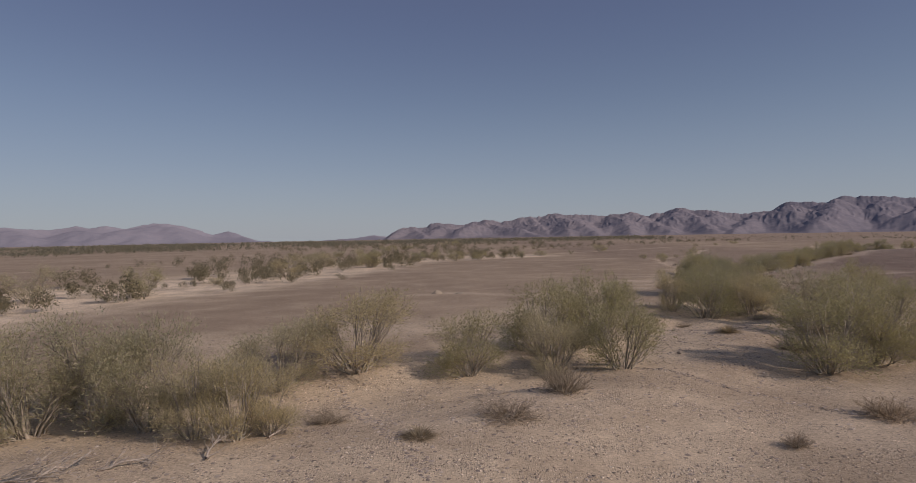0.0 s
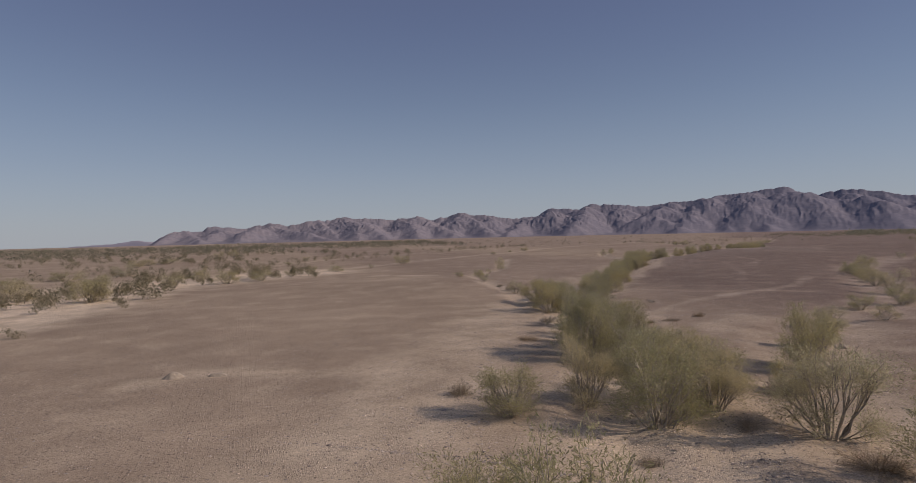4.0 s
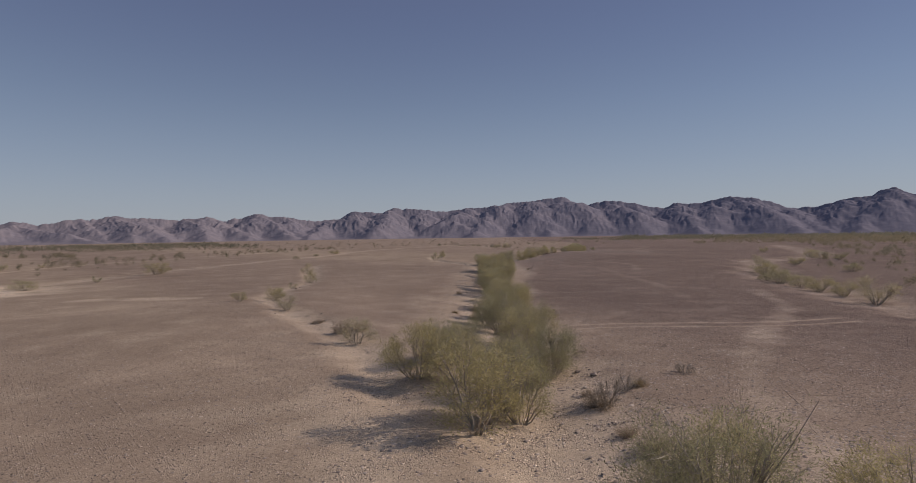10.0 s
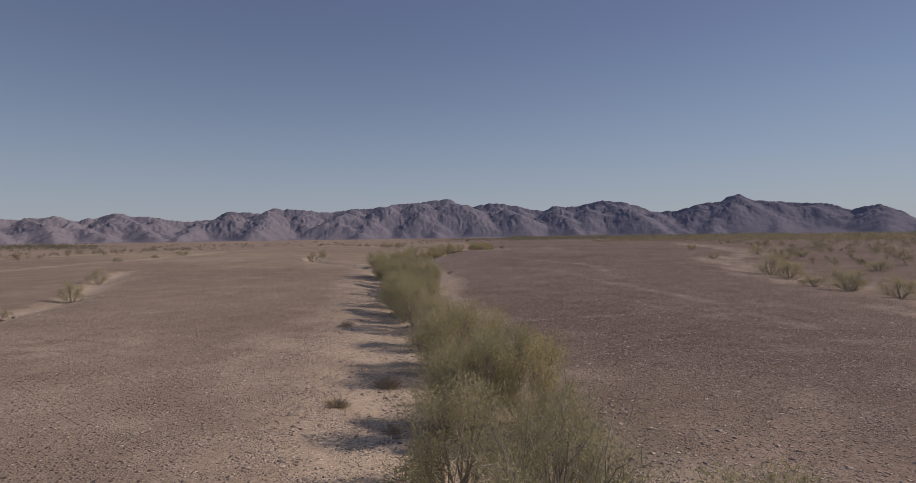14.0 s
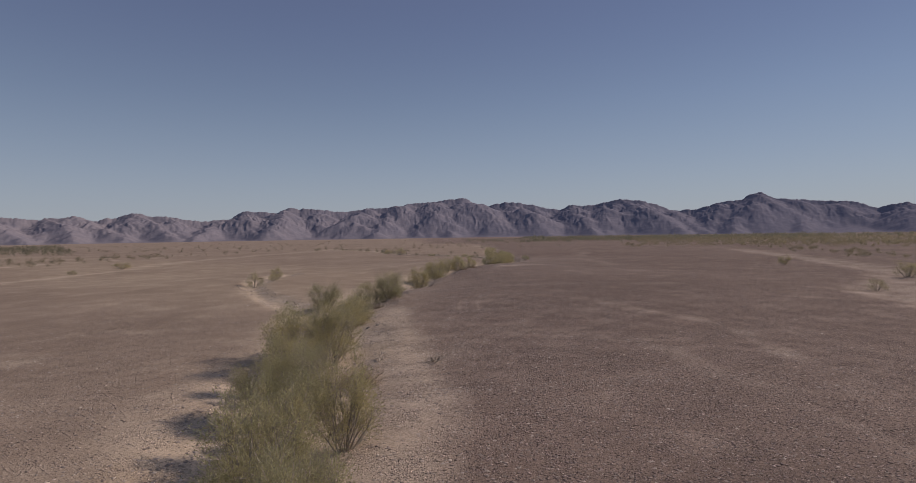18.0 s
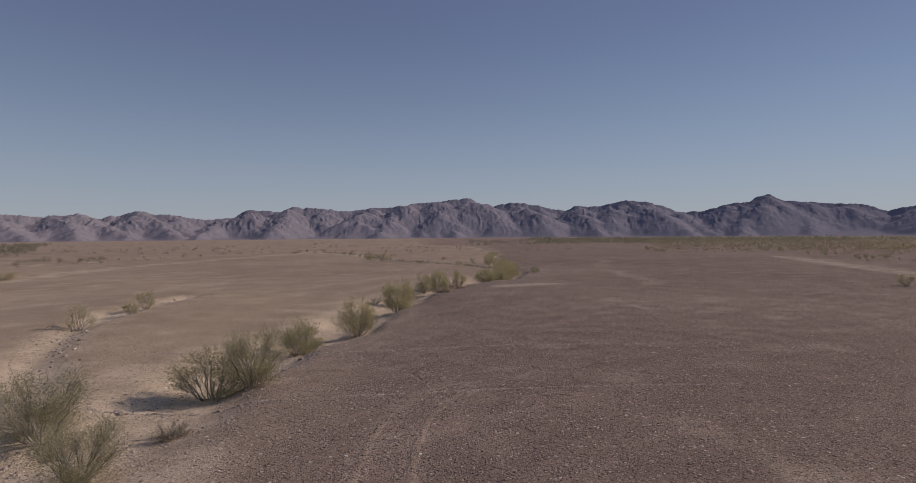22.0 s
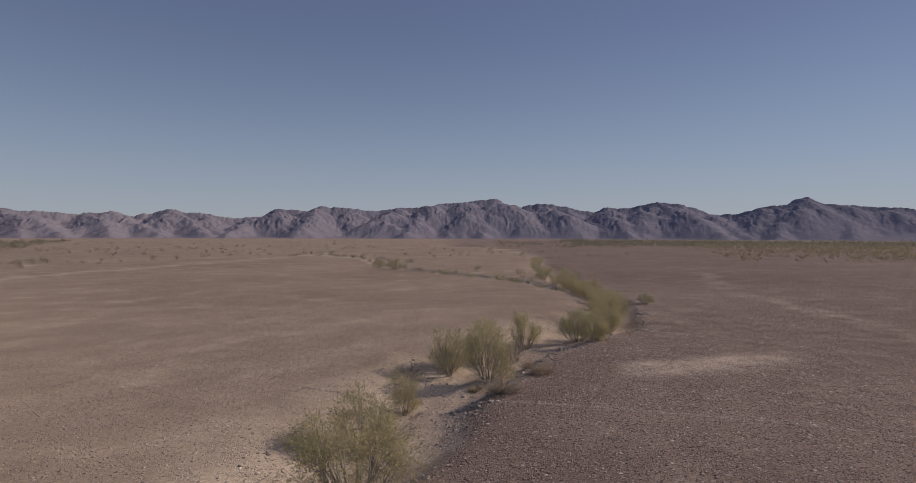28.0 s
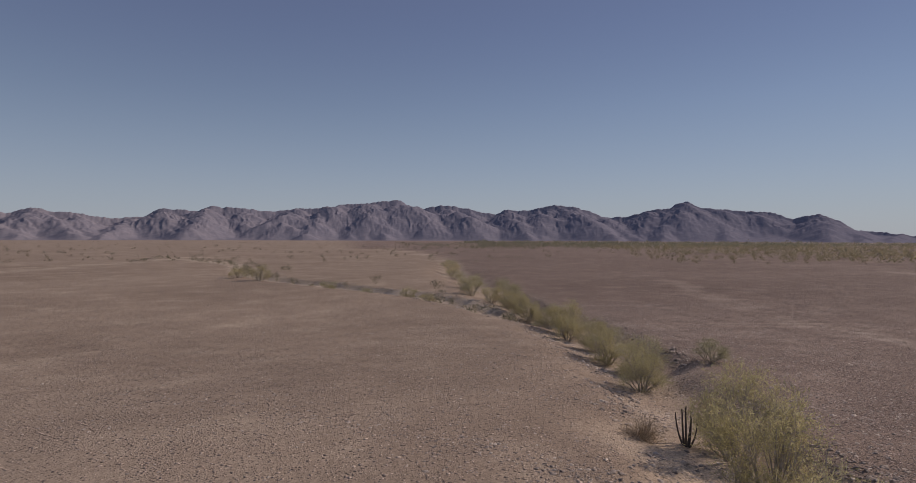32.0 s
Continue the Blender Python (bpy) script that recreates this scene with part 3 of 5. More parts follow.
def mountain_range(name, label, summits, crest, foot, back, rock, seed, step=0.06, rough=1.0):
    """A range along a skyline: spurs branch down from the crest to the foot, with gullies between them."""
    g = np.random.default_rng(seed)
    table = np.array(sorted(summits))
    b = np.arange(table[0, 0], table[-1, 0], step)
    line = np.interp(b, table[:, 0], table[:, 1])
    low, wide = -24.0, float(crest - foot)
    jag = ((fbm(b * 1.5, b * 0 + 2.05, seed, 5) - 0.5) * 26 + (fbm(b * 5.3 + 3 * vnoise(b * 1.9, b * 0 + 4.1, seed + 2), b * 0 + 7.4, seed + 1, 3) - 0.5) * 9) * rough
    edge = np.clip(np.minimum(b - b[0], b[-1] - b) / 1.5, 0, 1)
    top = low - 6 + (np.maximum(line, low) + jag - low + 6) * edge
    arc = np.radians(b) * 4300
    depth = wide * np.concatenate([np.linspace(1, 0.3, 38), np.linspace(0.29, 0, 38)])
    aa, dd = np.meshgrid(arc, depth)
    broad = np.convolve(np.pad(top, 60, mode="edge"), np.hanning(121) / np.hanning(121).sum(), "same")[60:-60]
    fall = 1 - dd / wide
    z = low + (np.minimum(broad, top)[None] - low) * (0.10 * fall + 0.66 * fall**2.6)
    soft = np.convolve(np.pad(top, 9, mode="edge"), np.hanning(19) / np.hanning(19).sum(), "same")[9:-9]
    blend = np.clip(dd / 45, 0, 1)
    z = np.maximum(z, top[None] * (1 - blend) + np.minimum(top, soft)[None] * blend - 0.55 * dd)

    def ridge(p, q, hp, hq, slope):
        """Raises the ground to a ridge from p to q, steep on both sides."""
        n = max(2, int(np.hypot(*(q - p)) / 45))
        at = p + (q - p) * np.linspace(0, 1, n + 1)[:, None]
        at[1:-1] += g.normal(0, 11, (n - 1, 2))
        hh = np.linspace(hp, hq, n + 1) + np.concatenate([[0], g.normal(0, 0.05, n) * (hp - low)])
        for (a0, d0), (a1, d1), h0, h1 in zip(at[:-1], at[1:], hh[:-1], hh[1:]):
            reach = max(30.0, (max(h0, h1) - low) / slope)
            i0, i1 = np.searchsorted(arc, (min(a0, a1) - reach, max(a0, a1) + reach))
            rows = np.nonzero((depth > min(d0, d1) - reach) & (depth < max(d0, d1) + reach))[0]
            if i1 <= i0 or not len(rows):
                continue
            box = (slice(rows[0], rows[-1] + 1), slice(i0, i1))
            ax, dx = a1 - a0, d1 - d0
            u = np.clip(((aa[box] - a0) * ax + (dd[box] - d0) * dx) / (ax * ax + dx * dx + 1e-6), 0, 1)
            far = np.hypot(aa[box] - a0 - u * ax, dd[box] - d0 - u * dx)
            z[box] = np.maximum(z[box], h0 + (h1 - h0) * u - slope * far)
        return at, hh

    a0 = arc[0] + 60.0
    while a0 < arc[-1] - 60:
        near = int(np.searchsorted(arc, a0))
        window = slice(max(0, near - 22), near + 22)
        near = window.start + int(np.argmax(top[window]))
        h = float(top[near])
        if h > low + 40:
            drift = g.normal(0, 0.28)
            p = np.array([arc[near], 0.0])
            length = wide * g.uniform(0.72, 1.0)
            bend = p + np.array([drift * length * 0.5 + g.normal(0, 25), length * 0.45])
            q = p + np.array([drift * length, length])
            knee = low + (h - low) * g.uniform(0.50, 0.70)
            for start, end, hs, he in ((p, bend, h - 3, knee), (bend, q, knee, low + 4)):
                at, hh = ridge(start, end, hs, he, 0.46)
                for (sa, sd), sh in zip(at[1:-1], hh[1:-1]):
                    for side in (-1, 1):
                        if g.uniform() < 0.75:
                            reach = (sh - low) * g.uniform(1.0, 1.8)
                            tip = np.array([sa + side * reach * g.uniform(0.5, 0.9), sd + reach * g.uniform(0.6, 1.0)])
                            twig, th = ridge(np.array([sa, sd]), tip, sh - 2, low + (sh - low) * g.uniform(0.12, 0.3), 0.52)
                            if len(twig) > 3:
                                k = len(twig) // 2
                                ridge(twig[k], twig[k] + np.array([-side * 0.5, 0.7]) * reach * 0.5, th[k] - 2, low + (th[k] - low) * 0.3, 0.55)
        a0 = max(a0, arc[near]) + g.uniform(75, 190)
    z = np.minimum(z, low + (top[None] - low) * (1 - 0.22 * dd / wide))
    worn = z.copy()
    for axis, span in ((1, 23), (0, 5)):
        pad = [(0, 0), (0, 0)]
        pad[axis] = (span // 2, span // 2)
        ring = np.pad(worn, pad, mode="edge")
        weight = np.hanning(span + 2)[1:-1]
        worn = sum(w * np.take(ring, range(k, k + z.shape[axis]), axis) for k, w in enumerate(weight / weight.sum()))
    z = z + (worn - z) * 0.72 * np.clip(dd / 60, 0, 1)
    rise = np.clip((z - low) / 120, 0, 1) * np.clip(dd / 60, 0, 1)
    warp = (fbm(aa / 90, dd / 90, seed + 3, 2) - 0.5) * 50
    z = z + rise * rough * ((fbm((aa + warp) / 30, (dd + warp) / 46, seed + 13, 5) - 0.5) * 4 - np.abs(fbm((aa + warp) / 40, (dd - warp) / 120, seed + 14, 3) - 0.5) * 23 - np.abs(fbm((aa + 1.6 * warp) / 80, (dd - 1.6 * warp) / 190, seed + 15, 2) - 0.5) * 18)
    foothill = np.clip(fbm(aa / 210, dd / 130, seed + 11, 4) - 0.53, 0, 1) * 150 * np.clip(dd / wide - 0.55, 0, 1) * np.clip((1 - dd / wide) * 7, 0, 1)
    z = np.maximum(z, low + foothill * rough)
    z[0] = low - 4
    rad = crest + 130 * (fbm(b * 0.25, b * 0, seed + 17, 3) - 0.5)
    r = foot + (rad[None] - foot) * (1 - dd / wide)
    r = np.vstack([r, rad[None] + (back - rad[None]) * 0.5, rad[None] * 0 + back])
    z = np.vstack([z, low + (top[None] - low) * 0.55, z[:1] * 0 + low - 4])
    bb = np.radians(np.broadcast_to(b[None], r.shape))
    co = np.stack([MIDDLE[0] - np.sin(bb) * r, MIDDLE[1] + np.cos(bb) * r, z], -1).reshape(-1, 3)
    i = np.arange(r.size).reshape(r.shape)
    faces = np.stack([i[:-1, 1:], i[:-1, :-1], i[1:, :-1], i[1:, 1:]], -1).reshape(-1, 4)
    return tagged(new(name, mesh_of(name, co, faces, rock, True)), label, "mountains", kind="structure")


mountain_range("mountain_range", "rugged desert mountain range with eroded gullies, tinted a hazy purple-grey", SUMMITS_WEST + SUMMITS_EAST, 4500, 3520, 4780, HAZED_RANGE_ROCK, 100)
mountain_range("distant_range", "distant mountain range low on the horizon, tinted a hazy pale lilac", SUMMITS_FAR, 4700, 4100, 4860, HAZED_FAR_ROCK, 300, 0.16, 0.5)


# ---------------------------------------------------------------- plants
class Shape:
    """Collects triangles."""

    def __init__(self):
        self.v, self.f, self.n = [], [], 0

    def add(self, verts, faces):
        self.v.append(np.asarray(verts, np.float32).reshape(-1, 3))
        self.f.append(np.asarray(faces, np.int32).reshape(-1, 3) + self.n)
        self.n += len(self.v[-1])

    def mesh(self, name, material):
        return mesh_of(name, np.concatenate(self.v), np.concatenate(self.f), material)


def tube(shape, line, r0, r1, sides=3):
    """A tapered branch along a line of points."""
    line = np.asarray(line, float)
    n = len(line)
    d = np.gradient(line, axis=0)
    d /= np.linalg.norm(d, axis=1, keepdims=True) + 1e-9
    e1 = np.cross(d, [0.31, 0.17, 0.93])
    e1 /= np.linalg.norm(e1, axis=1, keepdims=True) + 1e-9
    e2 = np.cross(d, e1)
    rad = np.linspace(r0, r1, n)[:, None, None]
    a = np.arange(sides) * 2 * np.pi / sides
    ring = line[:, None] + rad * (np.cos(a)[None, :, None] * e1[:, None] + np.sin(a)[None, :, None] * e2[:, None])
    faces = []
    for i in range(n - 1):
        for k in range(sides):
            p, q = i * sides + k, i * sides + (k + 1) % sides
            faces += [(p, q, q + sides), (p, q + sides, p + sides)]
    shape.add(ring.reshape(-1, 3), faces)


def sprays(shape, rng, places, ways, length, width):
    """Thin pointed leaf sprays, one at each place."""
    n = len(places)
    ways = ways + rng.normal(0, 0.55, (n, 3))
    ways /= np.linalg.norm(ways, axis=1, keepdims=True) + 1e-9
    side = np.cross(ways, rng.normal(0, 1, (n, 3)))
    side /= np.linalg.norm(side, axis=1, keepdims=True) + 1e-9
    L = length * rng.uniform(0.5, 1.4, (n, 1))
    W = width * rng.uniform(0.6, 1.3, (n, 1))
    mid = places + ways * L * 0.5
    v = np.stack([places + side * W, places + ways * L, mid - side * W], 1)
    shape.add(v.reshape(-1, 3), np.arange(n * 3).reshape(-1, 3))


def bush_meshes(seed, leaves, leaf, lobes=11, upright=0.5, low=0.3, bare=0.0, leaf_mat=None, name="bush", thin=0.2, twigs=6):
    """Branches and crown of a bush one metre high and one wide: limbs fan out from the foot, each ends in an uneven lobe of leaf clumps."""
    rng = np.random.default_rng(seed)
    wood, green, main = Shape(), Shape(), []
    n = lobes
    az = np.arange(n) * 2.4 + rng.uniform(-0.5, 0.5, n)
    lift = low + (0.84 - low) * (rng.permutation(n) + rng.uniform(0, 1, n)) / n
    waist = np.sqrt(np.clip(1 - ((lift - 0.42) / 0.56) ** 2, 0.05, 1))
    out = 0.37 * waist * rng.uniform(0.35, 1.0, n) ** 0.5
    mid = np.stack([np.cos(az) * out, np.sin(az) * out, lift], 1)
    rad = rng.uniform(0.10, 0.19, n)
    places, ways = [], []
    for k in range(n):
        foot = np.append(mid[k, :2] * rng.uniform(0.05, 0.3), -0.04)
        knee = foot + (mid[k] - foot) * 0.5 + np.array([0, 0, -0.03 + 0.08 * upright]) + rng.normal(0, 0.035, 3)
        u = np.linspace(0, 1, 6)[:, None]
        limb, girth = (Shape(), 1.5) if k < 6 else (wood, 1.0)
        if k < 6:
            main.append(limb)
        line = foot * (1 - u) ** 2 + 2 * knee * u * (1 - u) + mid[k] * u**2 + rng.normal(0, 0.011, (6, 3)) * (u > 0)
        tube(limb, line, girth * rng.uniform(0.008, 0.013), 0.004)
        for _ in range(twigs):
            w = rng.uniform(0.45, 1.0)
            at = line[int(w * 5)]
            go = mid[k] + rng.normal(0, 0.55, 3) * rad[k] + np.array([0, 0, 0.5 * upright]) * rad[k] - at
            end = at + go * rng.uniform(0.8, 1.25)
            bend = (at + end) / 2 + rng.normal(0, 0.02, 3)
            tube(wood, [at, bend, end], 0.0045, 0.0015)
            m = 6
            q = bend + (end - bend) * rng.uniform(0.0, 1.0, (m, 1))
            tw = go / (np.linalg.norm(go) + 1e-6) + rng.normal(0, 0.7, (m, 3)) + [0, 0, 0.5 * upright]
            tw /= np.linalg.norm(tw, axis=1, keepdims=True)
            sprays(wood, rng, q, tw, 0.13, 0.0022)
            each = max(1, int(0.35 * leaves * (1 - bare) / (n * twigs * m)))
            along = rng.uniform(0.1, 1.0, (m, each, 1)) * 0.12
            places.append((q[:, None] + tw[:, None] * along + rng.normal(0, 0.012, (m, each, 3))).reshape(-1, 3))
            ways.append(np.repeat(tw, each, 0))
    # leaf clumps on the lobes, with gaps between them
    clumps = 20 * n
    k = rng.choice(n, clumps, p=rad**2 / (rad**2).sum())
    way = rng.normal(0, 1, (clumps, 3)) + [0, 0, 0.25]
    way /= np.linalg.norm(way, axis=1, keepdims=True)
    core = mid[k] + way * (rad[k] * rng.uniform(0.2, 1.25, clumps))[:, None] * [1, 1, 1 + 0.4 * upright]
    size = rng.uniform(0.02, 0.06, clumps)
    count = int(leaves * 0.65 * (1 - bare))
    pick = rng.choice(clumps, count, p=size**1.7 / (size**1.7).sum())
    places.append(core[pick] + rng.normal(0, 1, (count, 3)) * size[pick][:, None] * [1, 1, 0.8 + 0.7 * upright])
    ways.append(way[pick] * 0.7 + [0, 0, 0.2 + 0.9 * upright])
    # loose shoots beyond the lobes
    for _ in range(5 * n):
        j = rng.integers(0, n)
        go = rng.normal(0, 0.5, 3) + [0, 0, 0.7 + 1.2 * upright] + (mid[j] - [0, 0, 0.4]) * 1.2
        go /= np.linalg.norm(go)
        root = mid[j] + go * rad[j] * 0.8
        tip = root + go * rng.uniform(0.05, 0.14)
        sprays(wood, rng, root[None], go[None] * 3, 0.15, 0.002)
        u = rng.uniform(0, 1, (9, 1))
        places.append(root + (tip - root) * u + rng.normal(0, 0.009, (9, 3)))
        ways.append(np.repeat(go[None] * 1.3, 9, 0))
    places, ways = np.concatenate(places), np.concatenate(ways)
    keep = places[:, 2] > 0.06
    places, ways = places[keep], ways[keep]
    flat = 0.5 / np.percentile(np.hypot(places[:, 0], places[:, 1]), 96)
    tall = 0.97 / np.percentile(places[:, 2], 99)
    sprays(green, rng, places, ways, leaf * 1.3, leaf * thin)
    for shape in [wood, green] + main:
        for v in shape.v:
            v *= [flat, flat, tall]
    return wood.mesh(name + "_branchwork", BARK), green.mesh(name + "_crown", leaf_mat or LEAF), [limb.mesh(name + "_stem", BARK) for limb in main]


def bush_thing(name, meshes, label, category, group):
    root = tagged(new(name), label, category, group)
    part("branchwork", meshes[0], root, "fine pale grey-brown twigs", "stuff")
    part("crown", meshes[1], root, "", "stuff")
    for limb in meshes[2]:
        part("stem", limb, root)
    return root


def place(x, y, h, w, turn, sink=0.03):
    return pose(x, y, ground_z(x, y) - sink, 0, 0, turn) @ Matrix.Diagonal((1.1 * w, 1.1 * w, h, 1))


GROUP = "bushes along the washes"
NEAR = [
    bush_thing("bush", bush_meshes(11, 11000, 0.0245, 20, 0.35, 0.14), "round olive-green desert bush with dense fine twigs", "bush", GROUP),
    bush_thing("bush", bush_meshes(12, 13500, 0.021, 16, 0.9, 0.17, leaf_mat=LEAF_BRIGHT), "upright yellow-green desert bush with feathery shoots", "bush", GROUP),
    bush_thing("bush", bush_meshes(13, 10500, 0.0245, 18, 0.15, 0.12), "spreading olive desert bush with an uneven crown", "bush", GROUP),
    bush_thing("bush", bush_meshes(14, 12500, 0.023, 18, 0.4, 0.13, 0.05, LEAF_GREY), "grey-green desert bush with a twiggy open crown", "bush", GROUP),
    bush_thing("bush", bush_meshes(15, 8500, 0.025, 14, 0.7, 0.16, 0.35, LEAF_GREY, twigs=13), "thin grey-brown desert bush, half bare", "bush", GROUP),
    bush_thing("bush", bush_meshes(16, 11000, 0.0245, 18, 0.6, 0.15), "tall olive-green desert bush with several bare lower stems", "bush", GROUP),
    bush_thing("bush", bush_meshes(17, 23000, 0.0165, 20, 0.45, 0.12, leaf_mat=LEAF_DEEP, twigs=8), "dense dark olive desert bush with fine leaves", "bush", GROUP),
]
LIGHT = [
    bush_thing("bush", bush_meshes(21, 4200, 0.027, 14, 0.3, 0.13, thin=0.24, twigs=5), "olive-green desert bush far out on the flats", "bush", "bushes farther out"),
    bush_thing("bush", bush_meshes(22, 4000, 0.027, 13, 0.5, 0.14, leaf_mat=LEAF_GREY, thin=0.24, twigs=5), "small grey-green desert bush on pale sand", "bush", "bushes farther out"),
]

# x, y, height and width in metres of each bush, stretch by stretch
BUSHES_START = [
    (-13.5, 15.6, 2.6, 2.8), (-11.3, 14.9, 2.8, 2.8), (-9.9, 15.7, 3.1, 3.2), (-8.3, 15.0, 2.9, 2.6), (-6.5, 13.9, 2.3, 2.1), (-5.4, 13.5, 2.1, 1.7),
    (-4.7, 13.9, 1.4, 1.4), (-5.9, 18.4, 2.3, 3.0), (-3.7, 20.1, 2.9, 3.9), (0.4, 20.5, 2.3, 2.8), (3.4, 20.6, 2.3, 2.4), (3.3, 22.9, 3.1, 3.0)]
BUSHES_EDGE = [
    (5.8, 20.2, 2.4, 2.8), (6.0, 24.9, 3.2, 2.9), (5.2, 27.0, 2.2, 2.3), (12.9, 19.9, 3.0, 3.4), (15.0, 20.6, 3.1, 2.9), (18.3, 21.5, 2.9, 2.5)]
BUSHES_FORK = [
    (17.9, 25.8, 3.1, 3.0), (9.8, 35.1, 1.8, 2.2), (14.2, 32.8, 3.0, 3.2), (18.2, 29.8, 3.0, 3.2), (13.3, 35.6, 2.6, 2.2), (16.8, 32.9, 2.4, 2.2),
    (15.9, 35.3, 2.9, 2.9), (18.1, 34.0, 1.8, 2.3), (21.3, 33.6, 1.3, 1.6), (19.6, 36.4, 1.8, 2.5), (29.9, 39.1, 1.6, 2.3), (25.2, 35.9, 3.0, 2.4),
    (35.5, 42.3, 1.5, 2.0)]
BUSHES_SECOND = [
    (18.4, 39.5, 2.3, 2.5), (17.2, 41.6, 3.2, 2.9), (20.4, 38.9, 1.8, 2.5), (19.9, 40.8, 1.8, 2.2), (18.3, 43.0, 3.5, 2.9), (20.0, 44.6, 2.7, 2.4),
    (22.4, 45.0, 2.3, 2.1), (21.2, 47.3, 2.6, 2.5), (23.2, 51.0, 2.8, 2.9), (25.2, 48.7, 1.9, 2.2), (24.6, 51.6, 2.3, 1.8),
    (24.8, 58.8, 2.7, 3.2), (26.4, 58.6, 2.2, 1.9), (27.7, 60.3, 2.3, 2.0), (27.6, 62.7, 2.2, 2.3), (26.6, 64.1, 2.1, 2.5), (30.7, 61.2, 1.6, 1.8),
    (31.8, 61.7, 2.0, 2.0), (28.8, 65.6, 1.7, 1.6), (29.8, 65.2, 1.9, 1.9), (31.6, 63.9, 1.3, 1.2)]
BUSHES_THIRD = [
    (33.2, 65.1, 2.4, 2.2), (35.7, 66.5, 2.1, 1.9), (37.8, 67.8, 1.5, 2.1), (36.8, 69.9, 2.4, 2.2), (39.0, 71.1, 1.9, 1.6), (38.3, 72.6, 2.0, 2.0),
    (41.2, 74.6, 2.3, 2.4), (42.2, 73.4, 2.1, 2.0), (43.0, 74.8, 2.2, 2.2), (45.0, 78.2, 2.4, 2.4), (46.5, 79.5, 2.2, 2.3), (47.4, 78.4, 2.0, 1.8),
    (49.2, 82.2, 2.0, 2.0), (51.2, 85.2, 2.4, 2.4), (52.9, 87.2, 2.1, 2.2), (54.8, 88.0, 2.2, 1.9), (54.3, 89.3, 2.3, 1.9), (55.9, 91.1, 2.4, 2.3)]
BUSHES_FOURTH = [
    (58.4, 92.0, 2.0, 1.8), (60.1, 92.0, 2.3, 1.6), (60.6, 92.9, 2.0, 1.6), (59.6, 94.2, 1.7, 1.6), (60.9, 94.7, 2.7, 2.3), (62.4, 96.4, 2.3, 2.0),
    (64.5, 96.4, 2.5, 1.8), (64.0, 98.2, 2.2, 2.1), (65.0, 101.0, 2.1, 2.0), (65.9, 100.2, 2.3, 2.3), (67.2, 102.8, 2.2, 2.0), (68.8, 105.2, 2.7, 2.3),
    (70.8, 104.9, 2.6, 2.3), (70.6, 107.1, 2.6, 2.4), (71.9, 105.9, 2.8, 2.5), (78.0, 111.9, 1.9, 2.0), (78.3, 113.3, 1.4, 1.7), (81.7, 115.9, 1.6, 2.1),
    (82.0, 120.1, 2.1, 2.6)]
BUSHES_BEND = [
    (88.1, 121.8, 2.0, 2.8), (89.2, 120.7, 2.4, 2.4), (96.2, 127.8, 2.1, 2.5), (101.4, 128.8, 2.5, 2.5), (98.2, 129.8, 1.3, 1.6), (110.0, 133.8, 2.7, 2.8),
    (113.4, 137.8, 2.0, 1.9), (116.4, 139.3, 1.6, 1.2), (121.0, 139.1, 2.5, 1.9), (120.8, 141.3, 2.1, 1.8), (123.1, 141.3, 2.2, 1.9), (127.0, 141.7, 2.0, 1.6),
    (128.8, 138.5, 1.5, 1.5), (129.7, 140.1, 1.8, 1.9), (132.2, 139.9, 1.9, 1.8), (134.9, 141.2, 2.5, 2.1), (137.6, 142.2, 2.5, 2.0)]
BUSHES_LAST = [
    (142.6, 145.8, 1.7, 1.9), (145.4, 146.6, 1.7, 1.9), (147.2, 148.5, 1.6, 2.0), (150.1, 150.0, 1.7, 1.9), (147.0, 144.2, 0.9, 1.3), (152.6, 152.6, 1.5, 1.9),
    (155.1, 153.8, 1.9, 2.3), (157.0, 155.6, 1.5, 2.1), (160.0, 158.6, 1.5, 1.8), (163.4, 161.4, 1.8, 2.2), (166.5, 163.6, 1.6, 2.0), (171.3, 166.6, 2.0, 2.7)]
BUSHES_RILLS = [
    (28.5, 71.8, 1.4, 1.9), (30.5, 84.8, 1.0, 1.4), (32.2, 90.8, 1.2, 1.5), (29.6, 91.5, 0.8, 1.3), (34.0, 94.5, 0.9, 1.1), (39.3, 103.2, 0.7, 1.0), (44.8, 110.3, 1.5, 1.5), (51.9, 125.7, 1.6, 2.0),
    (89.7, 143.1, 1.9, 1.9), (95.9, 148.3, 1.6, 1.5), (94.0, 146.0, 1.0, 1.2), (164.2, 173.0, 1.1, 1.7), (167.6, 187.0, 1.2, 2.0), (167.8, 199.0, 2.1, 2.8),
    (170.0, 169.7, 2.1, 2.5), (166.5, 165.5, 1.7, 2.0), (175.0, 173.5, 1.6, 2.2), (182.3, 178.0, 1.8, 2.9), (190.0, 185.0, 1.7, 2.4), (200.0, 192.0, 1.7, 2.6),
    (210.0, 199.0, 1.8, 3.0), (220.7, 206.3, 1.8, 3.4), (163.0, 170.0, 0.8, 1.4), (166.0, 180.0, 0.8, 1.5), (169.0, 205.0, 1.5, 2.2)]
